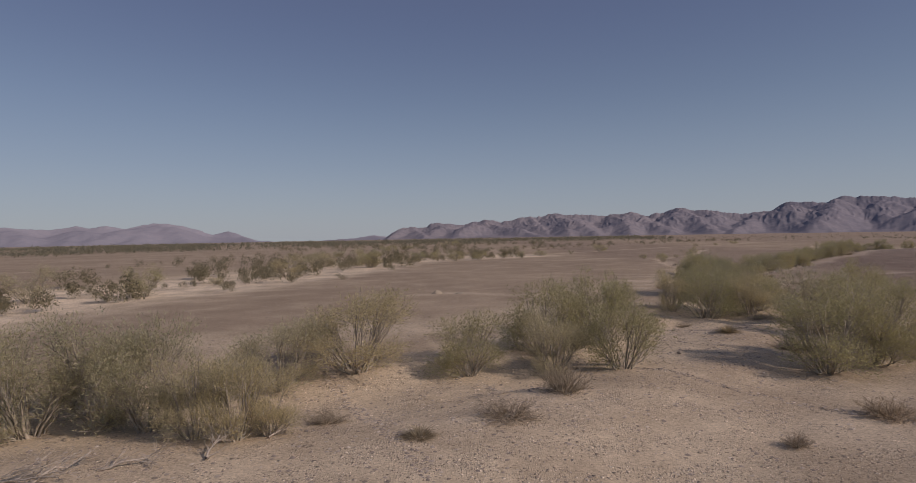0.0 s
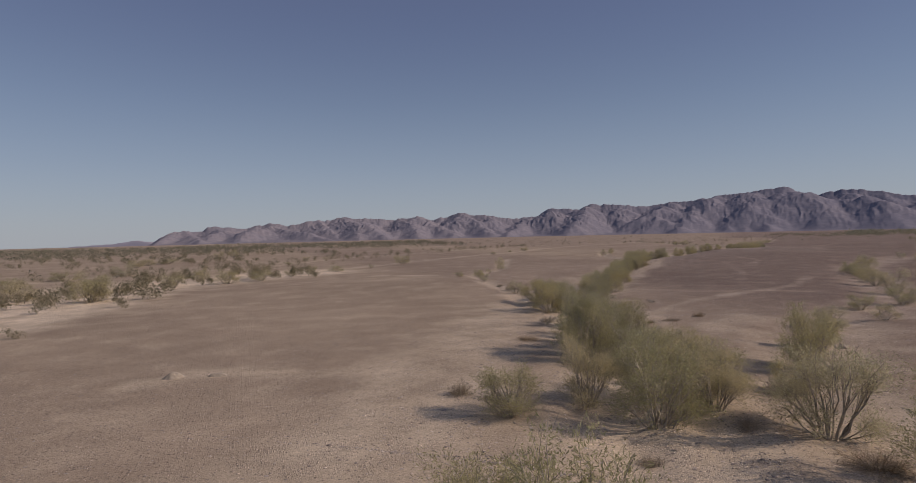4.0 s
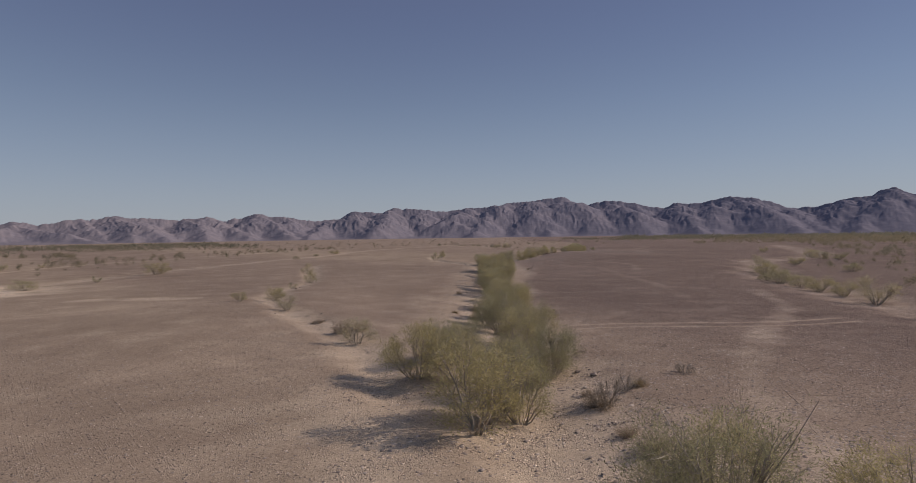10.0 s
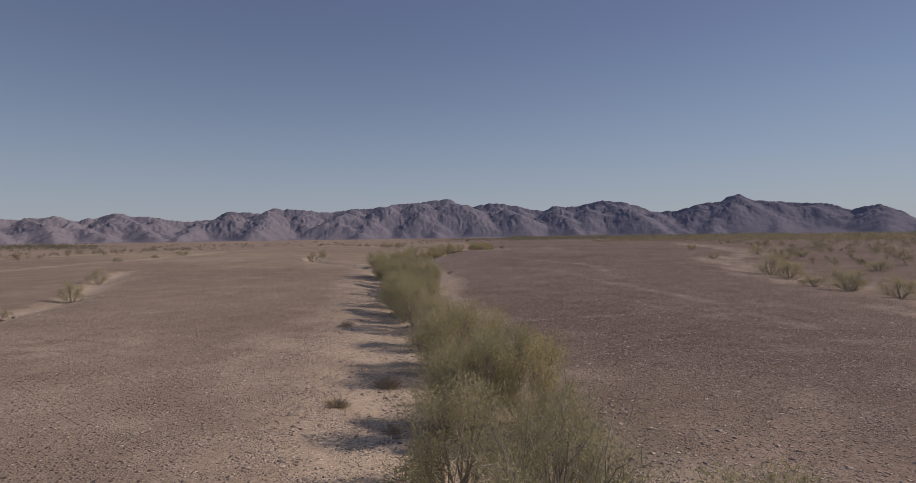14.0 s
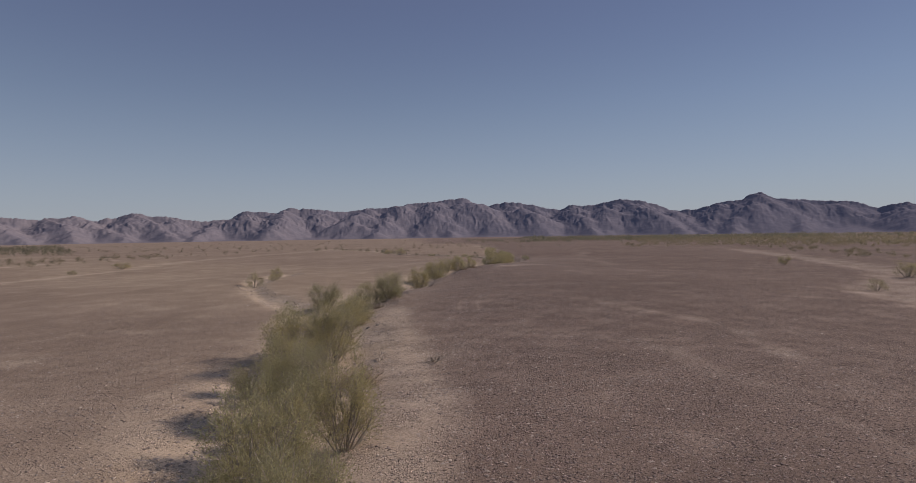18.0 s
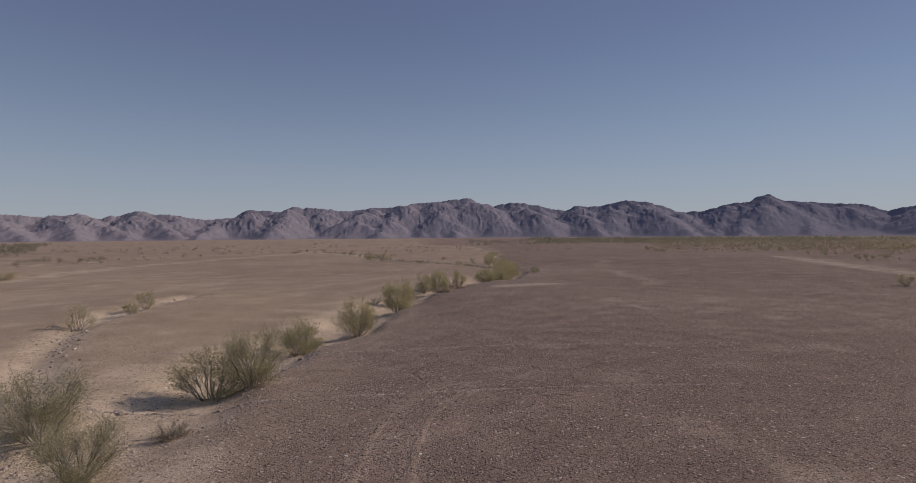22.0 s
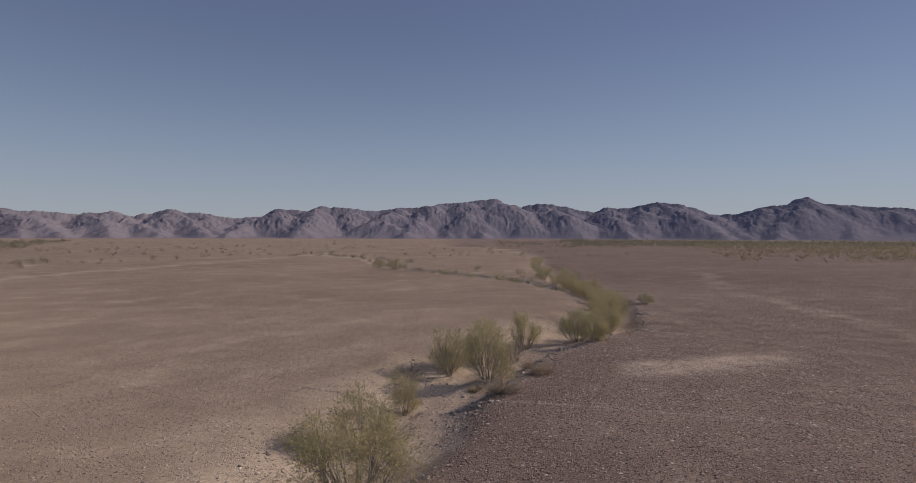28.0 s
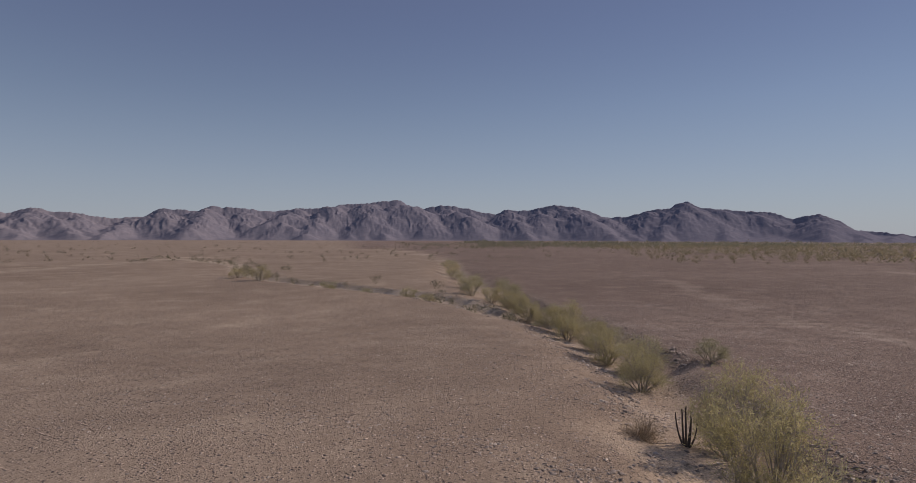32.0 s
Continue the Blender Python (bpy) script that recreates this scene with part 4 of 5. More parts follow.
BUSHES_NORTH = [
    (-34.5, 45.9, 3.0, 4.0), (-27.1, 49.1, 2.8, 3.4), (-21.3, 71.0, 2.9, 4.4), (-22.0, 94.0, 2.4, 4.5), (-13.6, 87.5, 2.6, 4.0), (-24.9, 99.6, 2.4, 5.0),
    (-16.9, 103.1, 2.9, 4.2), (-7.4, 103.8, 2.1, 3.2), (-0.5, 106.0, 2.1, 3.3), (4.1, 107.9, 1.8, 3.0), (-5.2, 119.0, 1.5, 2.0), (9.2, 116.4, 1.3, 2.4),
    (12.6, 121.0, 1.2, 1.6), (18.0, 124.9, 1.3, 2.6), (25.5, 129.4, 0.9, 1.2), (34.8, 140.5, 2.0, 3.8), (-27.3, 131.0, 1.8, 3.0), (-19.1, 138.8, 2.5, 4.3),
    (0.1, 132.9, 0.9, 2.0), (-38.0, 41.0, 2.2, 2.6), (-31.0, 55.0, 1.2, 1.6), (-26.0, 61.0, 0.9, 1.4), (71.9, 173.4, 0.9, 1.8),
    (-22.3, 173.8, 2.0, 3.6), (-20.8, 182.6, 1.9, 3.6), (-17.1, 191.5, 1.6, 5.0), (-13.7, 202.0, 1.4, 2.5), (-4.7, 124.3, 2.0, 2.0), (1.9, 134.3, 1.0, 1.3),
    (-12.6, 113.9, 1.1, 2.2), (-15.5, 98.9, 2.3, 3.6), (12.0, 159.1, 0.7, 1.6), (18.0, 177.7, 1.3, 1.9), (24.4, 184.7, 0.9, 1.6), (14.2, 129.5, 1.3, 1.7),
    (-5.3, 220.4, 2.5, 3.2), (-1.0, 230.2, 3.0, 3.3), (97.8, 203.0, 1.3, 3.4), (86.0, 191.0, 0.8, 1.5)]
BUSHES_SOUTH = [
    (41.4, 42.8, 1.2, 1.7), (45.6, 47.2, 1.4, 2.0), (51.0, 47.5, 1.6, 2.6), (58.6, 52.8, 2.4, 2.8), (64.6, 58.4, 2.0, 3.0), (68.5, 61.6, 1.4, 2.2),
    (74.6, 66.9, 1.4, 2.2), (72.0, 64.4, 1.4, 2.4), (76.9, 69.6, 1.7, 2.2), (79.3, 70.0, 1.3, 2.2), (80.1, 72.0, 1.0, 2.0), (86.6, 74.5, 1.7, 2.5), (90.2, 76.4, 2.0, 3.0),
    (117.7, 88.3, 1.2, 1.6), (129.7, 82.0, 1.6, 3.2), (138.8, 86.6, 1.9, 2.4), (97.1, 68.6, 1.1, 2.2), (106.6, 78.1, 1.3, 2.5), (127.6, 78.5, 1.2, 2.2), (134.7, 67.6, 1.8, 3.3), (157.0, 102.4, 1.5, 2.0)]

chance = random.Random(7)


def plant(rows, kinds, mix, spare):
    """Sets a bush at each row; the first of each kind is moved, the others are copies."""
    for x, y, h, w in rows:
        kind = chance.choice(mix)
        kind = 3 if kind == 4 and w > 2.0 else kind
        m = place(x, y, h, w, chance.uniform(0, 360))
        if spare[kind]:
            kinds[kind].matrix_basis, spare[kind] = m, False
        else:
            copy = copy_thing(kinds[kind], pose(0, 0, 0))
            copy.matrix_basis = m


near_spare, light_spare = [True] * len(NEAR), [True] * len(LIGHT)
for rows, mix in ((BUSHES_START, (3, 3, 0, 3, 2)), (BUSHES_EDGE, (6, 0, 6, 5)), (BUSHES_FORK, (0, 2, 5, 3)), (BUSHES_SECOND, (6, 6, 6, 5, 6, 2)), (BUSHES_THIRD, (0, 5, 6, 2, 5)),
                  (BUSHES_FOURTH, (0, 6, 5, 2, 5)), (BUSHES_BEND, (0, 2, 0, 5, 2, 6)), (BUSHES_LAST, (0, 1, 2, 5))):
    plant(rows, NEAR, mix, near_spare)
for rows in (BUSHES_RILLS, BUSHES_NORTH, BUSHES_SOUTH):
    plant(rows, LIGHT, (0, 1), light_spare)


def dry_shrub_mesh(seed, twigs, name, straw=False):
    """A low dome of bare twigs, or a tuft of dry blades, one metre high and wide."""
    rng = np.random.default_rng(seed)
    shape = Shape()
    for _ in range(twigs):
        az, up = rng.uniform(0, 2 * np.pi), rng.uniform(0.25, 1.5)
        way = np.array([np.cos(az) * np.cos(up), np.sin(az) * np.cos(up), np.sin(up)])
        reach = rng.uniform(0.55, 1.0) * (0.5 + 0.5 * np.sin(up))
        foot = np.array([np.cos(az), np.sin(az), 0]) * rng.uniform(0.0, 0.12)
        foot[2] = -0.05
        tip = foot + way * reach + [0, 0, -0.08]
        if straw:
            side = np.cross(way, [0, 0, 1]) * 0.012
            mid = (foot + tip) / 2 + [0, 0, 0.08]
            shape.add([foot - side, foot + side, mid + side, mid - side, tip], [(0, 1, 2), (0, 2, 3), (3, 2, 4)])
            continue
        tube(shape, [foot, (foot + tip) / 2 + rng.normal(0, 0.04, 3), tip], 0.007, 0.003)
        w = rng.uniform(0.3, 1.05, (22, 1))
        sprays(shape, rng, foot + (tip - foot) * w + rng.normal(0, 0.02, (22, 3)), np.repeat(way[None] * 0.5 + [0, 0, 0.2], 22, 0), 0.13, 0.006)
    return shape.mesh(name, STRAW if straw else DRY)


DRY_SHRUBS = [
    (-3.5, 14.9, 0.45, 0.9), (1.2, 14.5, 0.6, 1.3), (7.6, 12.9, 0.4, 0.5), (3.1, 17.0, 1.1, 1.2), (11.1, 14.7, 0.6, 1.2), (12.6, 26.8, 0.6, 1.1),
    (17.1, 27.6, 0.6, 1.6), (16.4, 31.2, 0.4, 0.8), (9.1, 38.1, 0.7, 0.8), (21.2, 33.5, 1.0, 1.4), (13.7, 23.5, 0.5, 1.4), (27.0, 48.7, 0.4, 0.8),
    (31.6, 49.2, 0.5, 0.7), (22.5, 54.5, 0.4, 0.6), (16.9, 47.2, 0.35, 1.1), (28.7, 48.6, 0.3, 1.0), (30.0, 79.0, 0.35, 0.7), (31.5, 57.6, 0.5, 0.7),
    (29.8, 58.5, 0.4, 0.5), (27.6, 55.5, 0.35, 0.6), (27.0, 54.3, 0.6, 0.8), (29.4, 75.0, 1.0, 0.9), (30.1, 74.2, 0.6, 0.7)]
DRY_SHRUBS_ON = [
    (40.2, 78.0, 0.35, 0.7), (40.5, 74.9, 0.5, 0.6), (39.9, 75.7, 0.3, 0.4), (42.6, 78.6, 0.5, 0.8), (48.6, 87.3, 0.4, 0.6), (69.0, 101.1, 0.9, 1.6),
    (95.6, 151.6, 0.4, 1.1), (118.5, 136.4, 0.7, 1.2), (133.0, 141.9, 0.9, 1.2), (137.2, 144.3, 0.7, 0.9), (28.9, 57.4, 0.7, 0.9), (121.2, 136.6, 0.5, 0.9), (119.6, 138.6, 0.4, 0.6), (122.9, 138.4, 0.45, 0.7), (84.6, 117.2, 0.5, 0.9), (23.6, 41.5, 0.5, 0.9), (12.0, 30.5, 0.4, 0.7),
    (18.5, 22.5, 0.7, 1.2), (-1.0, 13.2, 0.4, 0.8), (17.0, 20.8, 0.6, 1.3), (64.0, 99.5, 0.4, 0.7), (104.6, 131.8, 0.4, 0.8), (125.0, 143.5, 0.4, 0.7)]
DRY_MESHES = [dry_shrub_mesh(31, 130, "dry_twigs"), dry_shrub_mesh(32, 110, "dry_twigs"), dry_shrub_mesh(33, 420, "dry_blades", True)]
for n, (x, y, h, w) in enumerate(DRY_SHRUBS + DRY_SHRUBS_ON):
    straw = n % 6 == 5
    root = tagged(new("grass_tuft" if straw else "dry_shrub"), "dry straw-coloured grass tuft on wash sand" if straw else "low leafless grey-brown shrub on gravelly sand",
                  "grass" if straw else "shrub", "dry tufts on the wash" if straw else "dry shrubs on the wash")
    part("tuft" if straw else "branchwork", DRY_MESHES[2 if straw else n % 2], root, "", "stuff")
    root.matrix_basis = place(x, y, h, w, n * 71 % 360)


BARE = bush_meshes(41, 500, 0.02, 12, 0.5, 0.12, 0.7, DRY, "bare_shrub", twigs=16)
for x, y, h, w, turn in [(29.5, 57.5, 0.95, 1.15, 20), (30.9, 57.7, 0.6, 0.9, 130), (34.1, 57.3, 0.45, 0.9, 250), (123.9, 140.0, 1.2, 1.0, 60), (22.3, 54.2, 0.6, 1.3, 310),
                         (21.0, 52.4, 0.5, 1.2, 200), (84.6, 117.4, 0.6, 1.2, 95), (72.4, 100.3, 0.35, 0.7, 15), (112.0, 138.9, 0.7, 1.4, 170), (119.0, 142.0, 0.6, 1.5, 280)]:
    root = tagged(new("bare_shrub"), "leafless grey-brown twiggy shrub on wash gravel", "shrub", "bare shrubs in the wash")
    part("branchwork", BARE[0], root, "", "stuff")
    for limb in BARE[2]:
        part("stem", limb, root)
    root.matrix_basis = place(x, y, h, w, turn)


def cactus(x, y, h, w, seed, stems):
    """A clump of bare upright ribbed arms."""
    rng = np.random.default_rng(seed)
    root = tagged(new("cactus"), "dark many-armed cactus clump standing in wash gravel", "cactus")
    for i in range(stems):
        shape = Shape()
        az = i * 2.4 + rng.uniform(-0.4, 0.4)
        out = rng.uniform(0.12, 0.5) * w
        lift = h * rng.uniform(0.6, 1.0)
        foot = np.array([np.cos(az), np.sin(az), 0]) * 0.05
        foot[2] = -0.05
        elbow = np.array([np.cos(az) * out, np.sin(az) * out, 0.3 * lift])
        tip = np.array([np.cos(az) * out * 1.1, np.sin(az) * out * 1.1, lift])
        u = np.linspace(0, 1, 8)[:, None]
        tube(shape, foot * (1 - u) ** 2 + 2 * elbow * u * (1 - u) + tip * u**2, 0.032, 0.014, 6)
        part("arm", shape.mesh("arm", DARK_STEM), root)
    root.matrix_basis = pose(x, y, ground_z(x, y), 0, 0, 0)


cactus(137.7, 143.3, 1.15, 0.75, 5, 8)


# ---------------------------------------------------------------- scrub that nobody could count
def scrub(name, label, seed, count, where, cards=46, fine=1.0, leaf=None):
    """Many small far bushes in one mesh: where(rng, n) gives places and heights."""
    rng = np.random.default_rng(seed)
    x, y, h, w = where(rng, count)
    z = lie_of_land(x, y)[0]
    n = len(x)
    k = rng.integers(0, 6, (n, cards)) + 6 * np.arange(n)[:, None]
    az, out, up = rng.uniform(0, 2 * np.pi, 6 * n), rng.uniform(0.05, 0.30, 6 * n), rng.uniform(0.22, 0.62, 6 * n)
    off = rng.normal(0, 0.105, (n, cards, 3))
    c = np.stack([x[:, None] + (np.cos(az[k]) * out[k] + off[..., 0]) * w[:, None], y[:, None] + (np.sin(az[k]) * out[k] + off[..., 1]) * w[:, None],
                  z[:, None] + np.maximum(0.03, up[k] + 1.2 * off[..., 2]) * h[:, None]], -1).reshape(-1, 1, 3)
    size = (np.repeat(h, cards) * rng.uniform(0.04, 0.115, n * cards) * fine)[:, None, None]
    tri = c + rng.normal(0, 0.75, (n * cards, 3, 3)) * size * [1, 1, 1.2]
    f = np.arange(n * cards * 3).reshape(-1, 3)
    return tagged(new(name, mesh_of(name, tri.reshape(-1, 3), f, leaf or LEAF_FAR)), label, "scrub", kind="stuff")


def along_course(name, lo, hi, spread, tall=1.3, aside=(0.0, 0.0)):
    def where(rng, n):
        line = COURSE_LINES[name][3]
        k = rng.uniform(lo * (len(line) - 1), hi * (len(line) - 1), n)
        i = np.minimum(k.astype(int), len(line) - 2)
        p = line[i] + (line[i + 1] - line[i]) * (k - i)[:, None] + rng.normal(0, spread, (n, 2)) + aside
        h = rng.uniform(0.5, 1.3, n) ** 1.5 * tall
        return p[:, 0], p[:, 1], h, h * rng.uniform(1.0, 1.7, n)
    return where


def sector(b0, b1, r0, r1, patch, tall):
    """Clumped places between two bearings and two distances."""
    def where(rng, n):
        b = np.radians(rng.uniform(b0, b1, n * 4))
        r = r0 * (r1 / r0) ** rng.uniform(0, 1, n * 4) ** 0.85
        x, y = MIDDLE[0] - np.sin(b) * r, MIDDLE[1] + np.cos(b) * r
        keep = np.nonzero(fbm(x / patch, y / patch, 61, 3) > 0.46)[0][:n]
        h = rng.uniform(0.45, 1.0, len(keep)) ** 1.5 * tall
        return x[keep], y[keep], h, h * rng.uniform(1.1, 1.9, len(keep))
    return where


scrub("scrub_north", "dense olive desert scrub across the northern flats", 71, 5200, sector(-15, 75, 225, 900, 34, 4.0), 32, 1.0)
scrub("scrub_south", "dense olive desert scrub towards the mountain foot", 72, 3600, sector(-125, -66, 230, 800, 40, 4.0), 34, 1.0)
scrub("scrub_east", "olive desert scrub on the flats before the mountains", 68, 900, sector(-66, -50, 370, 1000, 50, 3.6), 34, 1.0)
scrub("scrub_north_edge", "scattered olive bushes on pale northern sand", 69, 130, sector(8, 46, 125, 235, 20, 3.0), 170, 0.65)
scrub("scrub_south_edge", "scattered olive bushes on the open pavement", 70, 190, sector(-100, -64, 205, 330, 26, 2.2), 200, 0.6)
scrub("scrub_middle", "sparse low scrub on the far pavement", 73, 800, sector(-70, -13, 215, 1500, 60, 2.0), 60, 0.8)
scrub("treeline", "thin dark line of desert trees along the far flats", 77, 3400, sector(-128, -56, 480, 1100, 90, 6.5), 34, 1.0, LEAF_TREE)
scrub("treeline_north", "thin dark line of desert trees behind the northern flats", 78, 2600, sector(-15, 80, 420, 1100, 70, 5.0), 34, 1.0, LEAF_TREE)
scrub("wash_scrub_branch", "low bushes along a narrow side wash", 79, 70, along_course("branch", 0.0, 0.95, 1.3), 260, 0.45)
scrub("wash_scrub_north", "scattered olive bushes on pale wash sand", 74, 170, along_course("north", 0.10, 1.0, 6.0, 1.9), 800, 0.40)
scrub("wash_scrub_south", "scattered low bushes along a shallow wash", 75, 70, along_course("south", 0.35, 1.0, 4.0, 1.3, (11.0, -10.0)), 380, 0.5)
scrub("scrub_south_flats", "scattered olive bushes beyond a shallow wash", 67, 240, sector(-128, -86, 85, 240, 26, 2.6), 180, 0.6)
scrub("wash_scrub_bar", "scattered low bushes on a pale gravel bar", 76, 240, along_course("bar", 0.05, 1.0, 8.0, 1.6), 150, 0.6)

# ---------------------------------------------------------------- gravel and stones
PEAK = np.array([(0, 2, 4), (2, 1, 4), (1, 3, 4), (3, 0, 4)])


def gravel(name, label, seed, count, lo, hi, spread, ahead, on_sand, stone):
    """Small stones strewn on both sides of the main wash."""
    rng = np.random.default_rng(seed)
    line = COURSE_LINES["main"][3]
    inside = line[(line[:, 0] > -14) & (line[:, 0] < ahead)]
    k = rng.uniform(0, len(inside) - 1.001, count)
    i = k.astype(int)
    d = inside[i + 1] - inside[i]
    nrm = np.stack([-d[:, 1], d[:, 0]], 1) / np.linalg.norm(d, axis=1, keepdims=True)
    off = rng.normal(-1.0, spread, count)
    p = inside[i] + d * (k - i)[:, None] + nrm * off[:, None]
    z, sandy = lie_of_land(p[:, 0], p[:, 1])[:2]
    keep = ((sandy + rng.normal(0, 0.12, count) > 0.36) == on_sand) & (on_sand | (off < 0) | (rng.uniform(0, 1, count) < 0.35))
    p, z, count = p[keep], z[keep], int(keep.sum())
    size = lo * (hi / lo) ** (rng.uniform(0, 1, count) ** 1.8)
    base = np.array([(1, 0, -0.3), (-1, 0, -0.3), (0, 1, -0.3), (0, -1, -0.3), (0, 0, 1)], float)
    v = base[None] * rng.uniform(0.6, 1.2, (count, 5, 1)) * [1, 1, 0.34]
    a = rng.uniform(0, 2 * np.pi, count)
    c, s = np.cos(a)[:, None], np.sin(a)[:, None]
    v = np.stack([v[..., 0] * c - v[..., 1] * s, v[..., 0] * s + v[..., 1] * c, v[..., 2]], -1) * size[:, None, None]
    v = v + np.column_stack([p, z + 0.12 * size])[:, None]
    f = PEAK[None] + 5 * np.arange(count)[:, None, None]
    return tagged(new(name, mesh_of(name, v.reshape(-1, 3), f.reshape(-1, 3), stone)), label, "gravel", kind="stuff")


gravel("pavement_gravel", "loose dark brown gravel strewn over desert pavement", 81, 165000, 0.026, 0.068, 12.0, 165, False, STONE)
gravel("wash_gravel", "loose pale gravel strewn over wash sand", 82, 110000, 0.020, 0.085, 8.0, 165, True, PALE_STONE)


def stone_mesh(seed):
    bm = bmesh.new()
    bmesh.ops.create_icosphere(bm, subdivisions=1, radius=1.0)
    rng = np.random.default_rng(seed)
    for v in bm.verts:
        v.co *= float(rng.uniform(0.72, 1.15))
        v.co.z *= 0.68
    me = bpy.data.meshes.new("stone")
    bm.to_mesh(me)
    bm.free()
    me.materials.append(BOULDER)
    return me


def rubble(name, label, seed, count, course, lo, hi, offset, spread, low, high, stone):
    """Angular stones of many sizes heaped along the banks of a course."""
    rng = np.random.default_rng(seed)
    w, depth, shoulder, line = COURSE_LINES[course]
    inside = line[(line[:, 0] > lo) & (line[:, 0] < hi)]
    k = rng.uniform(0, len(inside) - 1.001, count)
    i = k.astype(int)
    d = inside[i + 1] - inside[i]
    nrm = np.stack([-d[:, 1], d[:, 0]], 1) / np.linalg.norm(d, axis=1, keepdims=True)
    p = inside[i] + d * (k - i)[:, None] + nrm * (rng.choice([-1, 1], count) * offset * w + rng.normal(0, spread, count))[:, None]
    p = p[fbm(p[:, 0] / 1.8, p[:, 1] / 1.8, seed, 3) + rng.normal(0, 0.06, count) > 0.47]
    n = len(p)
    size = low * (high / low) ** (rng.uniform(0, 1, n) ** 2.6)
    base = np.array([(1, 0, 0), (-1, 0, 0), (0, 1, 0), (0, -1, 0), (0, 0, 0.8), (0.6, 0.6, 0.55), (-0.6, 0.5, 0.6), (0.3, -0.7, 0.6)], float)
    v = (base[None] * rng.uniform(0.65, 1.2, (n, 8, 1)) + rng.normal(0, 0.08, (n, 8, 3)) - [0, 0, 0.15]) * [1, 1, 0.62]
    a = rng.uniform(0, 2 * np.pi, n)
    c, s = np.cos(a)[:, None], np.sin(a)[:, None]
    v = np.stack([v[..., 0] * c - v[..., 1] * s, v[..., 0] * s + v[..., 1] * c, v[..., 2]], -1) * size[:, None, None]
    v = v + np.column_stack([p, lie_of_land(p[:, 0], p[:, 1])[0]])[:, None]
    tris = np.array([(0, 5, 4), (0, 2, 5), (2, 6, 5), (5, 6, 4), (2, 1, 6), (1, 4, 6), (1, 3, 7), (1, 7, 4), (3, 0, 7), (7, 0, 4)])
    f = tris[None] + 8 * np.arange(n)[:, None, None]
    return tagged(new(name, mesh_of(name, v.reshape(-1, 3), f.reshape(-1, 3), stone)), label, "gravel", kind="stuff")


rubble("bank_rubble", "angular brown stones heaped along the wash banks", 83, 26000, "main", 4, 172, 0.8, 1.0, 0.026, 0.10, PALE_STONE)
rubble("shoulder_rubble", "dark loose stones strewn beside the wash", 84, 30000, "main", 4, 172, 1.9, 2.2, 0.024, 0.075, STONE)
rubble("cut_rubble", "dark broken stones along the cut bank", 88, 5200, "main", 112, 172, 1.0, 0.5, 0.035, 0.13, STONE)
rubble("branch_rubble", "pale stones along a narrow side wash bank", 85, 2500, "branch", 150, 210, 0.9, 0.7, 0.06, 0.22, PALE_STONE)
rubble("gully_rubble", "pale stones in a small gully", 86, 2500, "gully", 77, 105, 0.6, 0.9, 0.04, 0.16, PALE_STONE)
rubble("rill_rubble", "pale stones in a shallow rill", 87, 1200, "rill", 24, 62, 0.6, 0.9, 0.03, 0.08, PALE_STONE)

STONES = [stone_mesh(s) for s in range(91, 99)]
rng = np.random.default_rng(99)
banks = [("main", 0.12, 0.62, 205), ("rill", 0.0, 0.7, 12), ("gully", 0.2, 1.0, 20), ("branch", 0.0, 0.7, 30)]
for name, lo, hi, count in banks:
    w, depth, shoulder, line = COURSE_LINES[name]
    for k in rng.uniform(lo, hi, count) * (len(line) - 1.001):
        i = int(k)
        d = line[i + 1] - line[i]
        nrm = np.array([-d[1], d[0]]) / np.linalg.norm(d)
        p = line[i] + d * (k - i) + nrm * rng.choice([-1, -1, 1]) * (w * 0.75 + abs(rng.normal(0, 0.5)))
        size = 0.05 + 0.11 * float(rng.uniform(0, 1)) ** 2
        ob = part("stone", STONES[int(rng.integers(0, 8))], ground)
        ob.matrix_basis = pose(p[0], p[1], ground_z(p[0], p[1]) + size * 0.2, 0, 0, float(rng.uniform(0, 360))) @ Matrix.Diagonal((size, size * float(rng.uniform(0.7, 1.1)), size, 1))


# ---------------------------------------------------------------- loose things on the ground
def earth_mound(x, y, h, w, seed):
    """A small heap of pale earth with a cracked, uneven top."""
    u, v = np.meshgrid(np.linspace(-1, 1, 26), np.linspace(-1, 1, 26))
    d = np.hypot(u, v)
    z = h * (1 - smooth(0.1, 1.0, d + 0.5 * (fbm(u * 2, v * 2, seed, 3) - 0.5))) + 0.05 * (fbm(u * 6, v * 6, seed + 1, 3) - 0.5) - 0.06
    px, py = x + u * w * 0.5, y + v * w * 0.3
    z = z + lie_of_land(px, py)[0].reshape(u.shape)
    i = np.arange(u.size).reshape(u.shape)
    faces = np.stack([i[:-1, :-1], i[:-1, 1:], i[1:, 1:], i[1:, :-1]], -1).reshape(-1, 4)
    me = mesh_of("earth_mound", np.column_stack([px.ravel(), py.ravel(), z.ravel()]), faces, EARTH, True)
    return tagged(new("earth_mound", me), "low heap of pale bare earth on dark gravel", "mound")


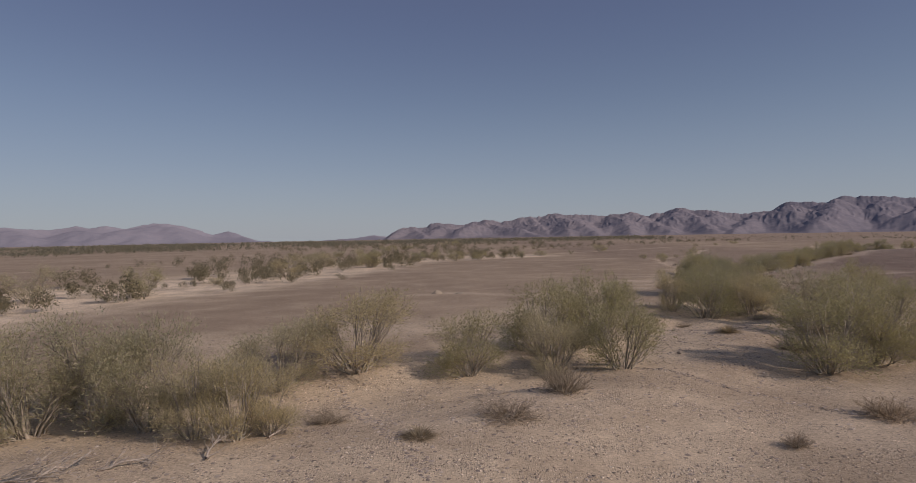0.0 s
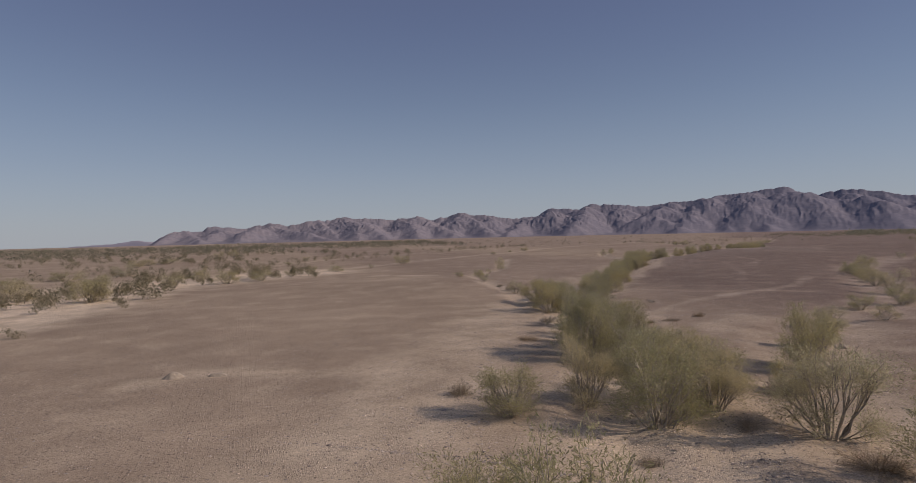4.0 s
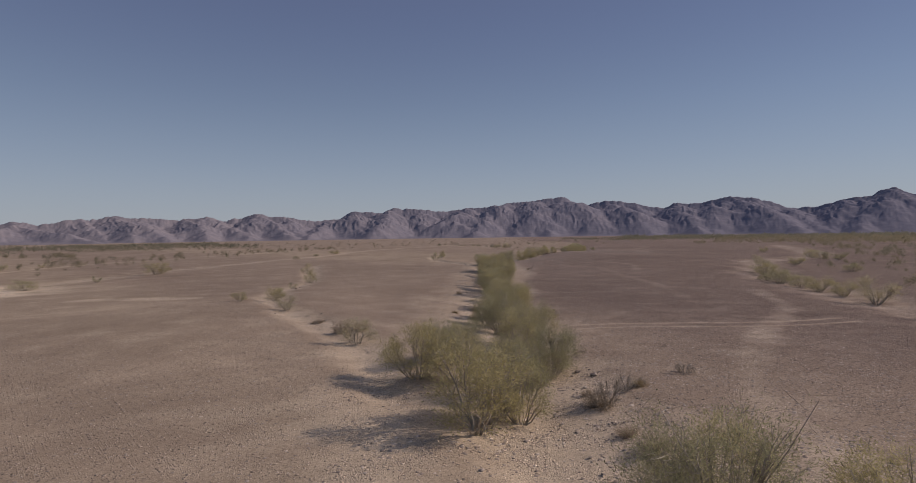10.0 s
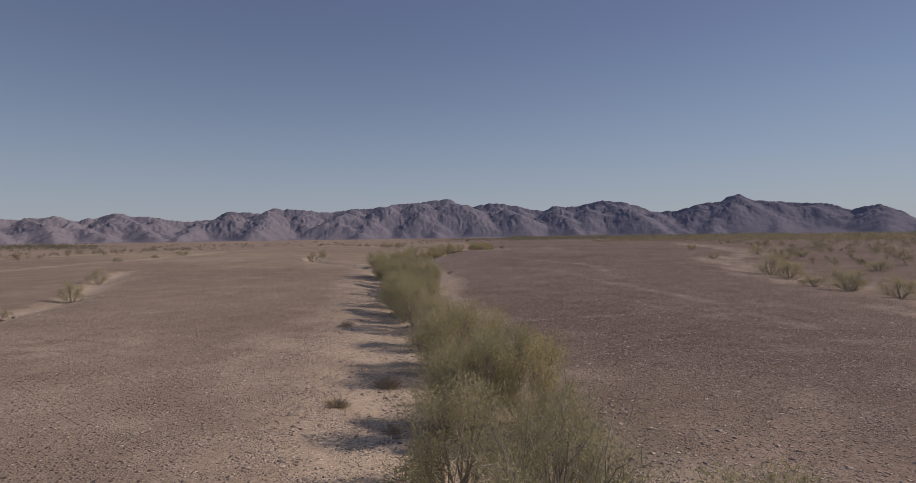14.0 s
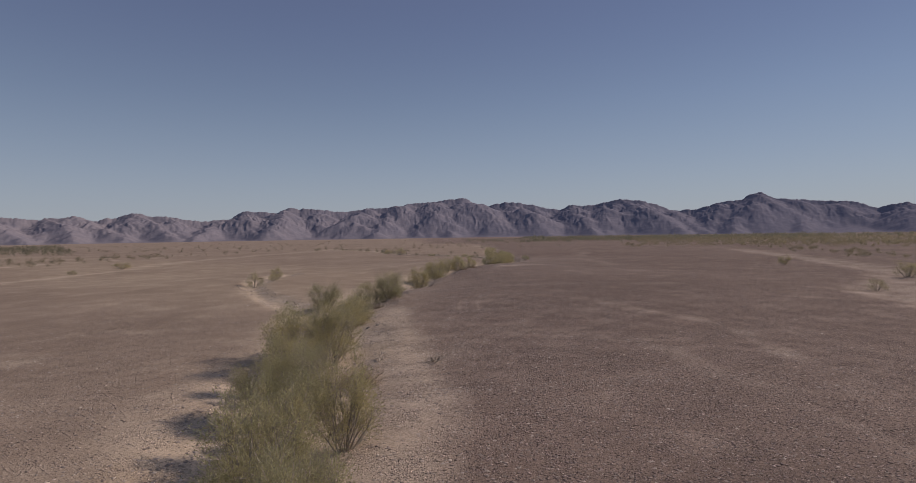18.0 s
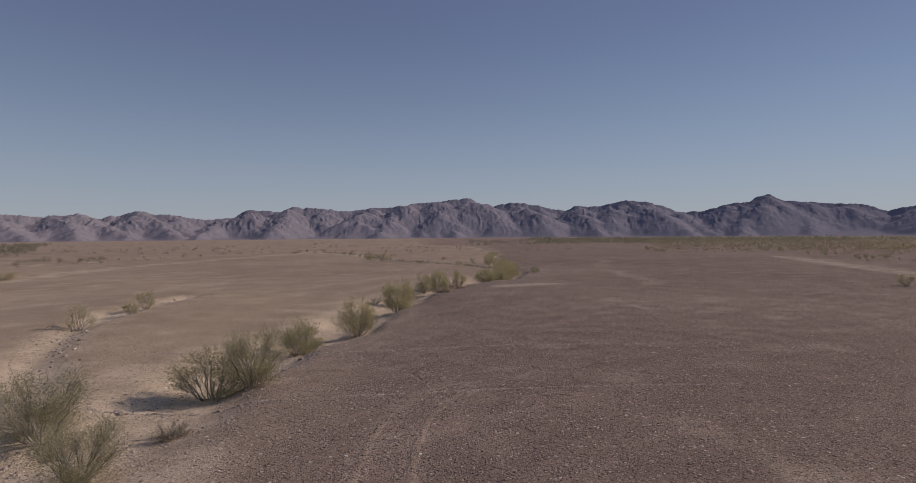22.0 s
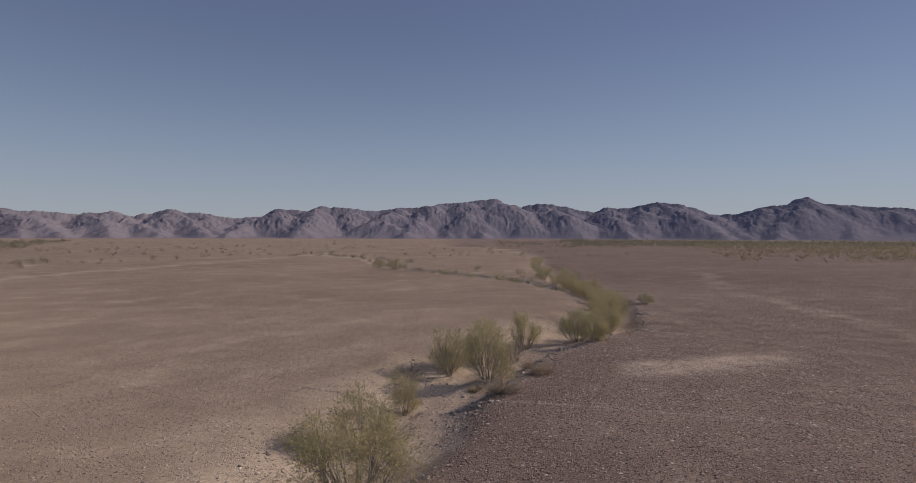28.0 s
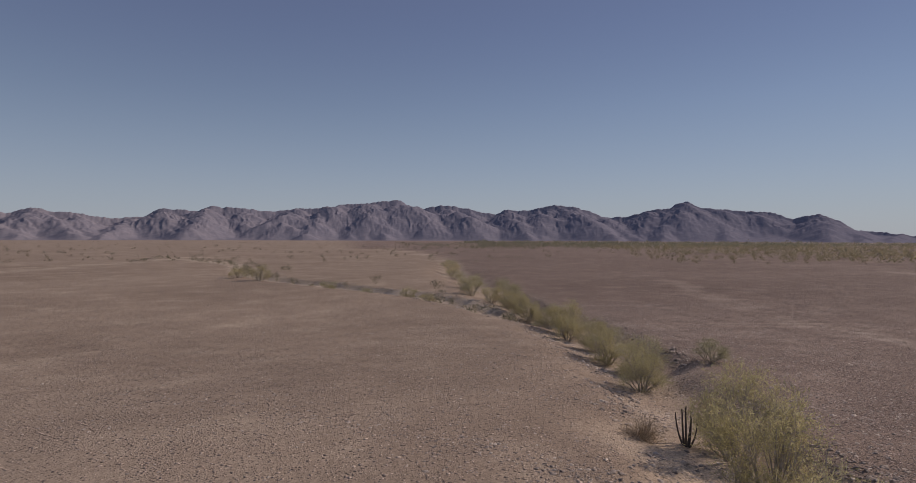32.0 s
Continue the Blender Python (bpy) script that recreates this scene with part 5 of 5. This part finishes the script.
EARTH = bark_material("pale_earth", (0.33, 0.28, 0.218), (0.43, 0.372, 0.292))
earth_mound(-1.8, 46.5, 0.34, 1.3, 5)
earth_mound(0.1, 46.1, 0.20, 1.2, 6)


def fallen_branch(x, y, turn, reach, seed):
    """A dead forked branch lying on the sand."""
    g = np.random.default_rng(seed)
    shape = Shape()
    u = np.linspace(0, 1, 7)[:, None]
    tip = np.array([reach, 0, 0.22])
    line = np.array([[0, 0, 0.03]]) * (1 - u) + tip * u + g.normal(0, 0.03, (7, 3))
    line[:, 2] = np.maximum(line[:, 2], 0.02)
    tube(shape, line, 0.030, 0.010, 5)
    limbs = []
    for _ in range(7):
        w = g.uniform(0.15, 0.9)
        at = line[int(w * 6)]
        go = np.array([g.uniform(0.2, 0.7), g.uniform(-0.5, 0.5), g.uniform(0.0, 0.35)]) * reach * 0.6
        fork = Shape()
        mid = at + go * 0.5 + g.normal(0, 0.04, 3)
        tube(fork, [at, mid, at + go], 0.013, 0.004, 4)
        for _ in range(5):
            tube(fork, [mid, mid + go * 0.4 + g.normal(0, 0.12, 3)], 0.006, 0.002)
        limbs.append(fork)
    root = tagged(new("fallen_branch"), "bleached grey dead branch lying on wash sand", "branch", "dead branches on the sand")
    part("stem", shape.mesh("stem", DEAD), root)
    for fork in limbs:
        part("fork", fork.mesh("fork", DEAD), root)
    root.matrix_basis = pose(x, y, ground_z(x, y), 0, 0, turn)


DEAD = bark_material("bleached_wood", (0.30, 0.26, 0.22), (0.58, 0.52, 0.45))
for n, (x, y, turn, reach) in enumerate([(-9.8, 10.6, 30, 1.9), (-9.2, 11.2, -15, 1.6), (-8.3, 10.9, 70, 1.4), (-10.4, 11.4, 110, 1.5), (-7.4, 11.6, 20, 1.2),
                                         (-5.4, 11.9, 95, 1.1), (-4.6, 13.6, 60, 0.9), (1.6, 17.6, -160, 1.0), (71.4, 102.6, 40, 1.0), (134.9, 141.9, 10, 0.9)]):
    fallen_branch(x, y, turn, reach, 300 + n)


def pale_rock(x, y, size, turn):
    """A low sun-bleached rock, wider than high."""
    rock = new("rock", stone_mesh(117))
    rock.data.materials[0] = EARTH
    rock.matrix_basis = pose(x, y, ground_z(x, y) + 0.12 * size, 0, 0, turn) @ Matrix.Diagonal((size, size * 0.6, size * 0.7, 1))
    return tagged(rock, "flat pale rock half sunk in wash sand", "rock")


pale_rock(30.8, 38.2, 0.45, 25)
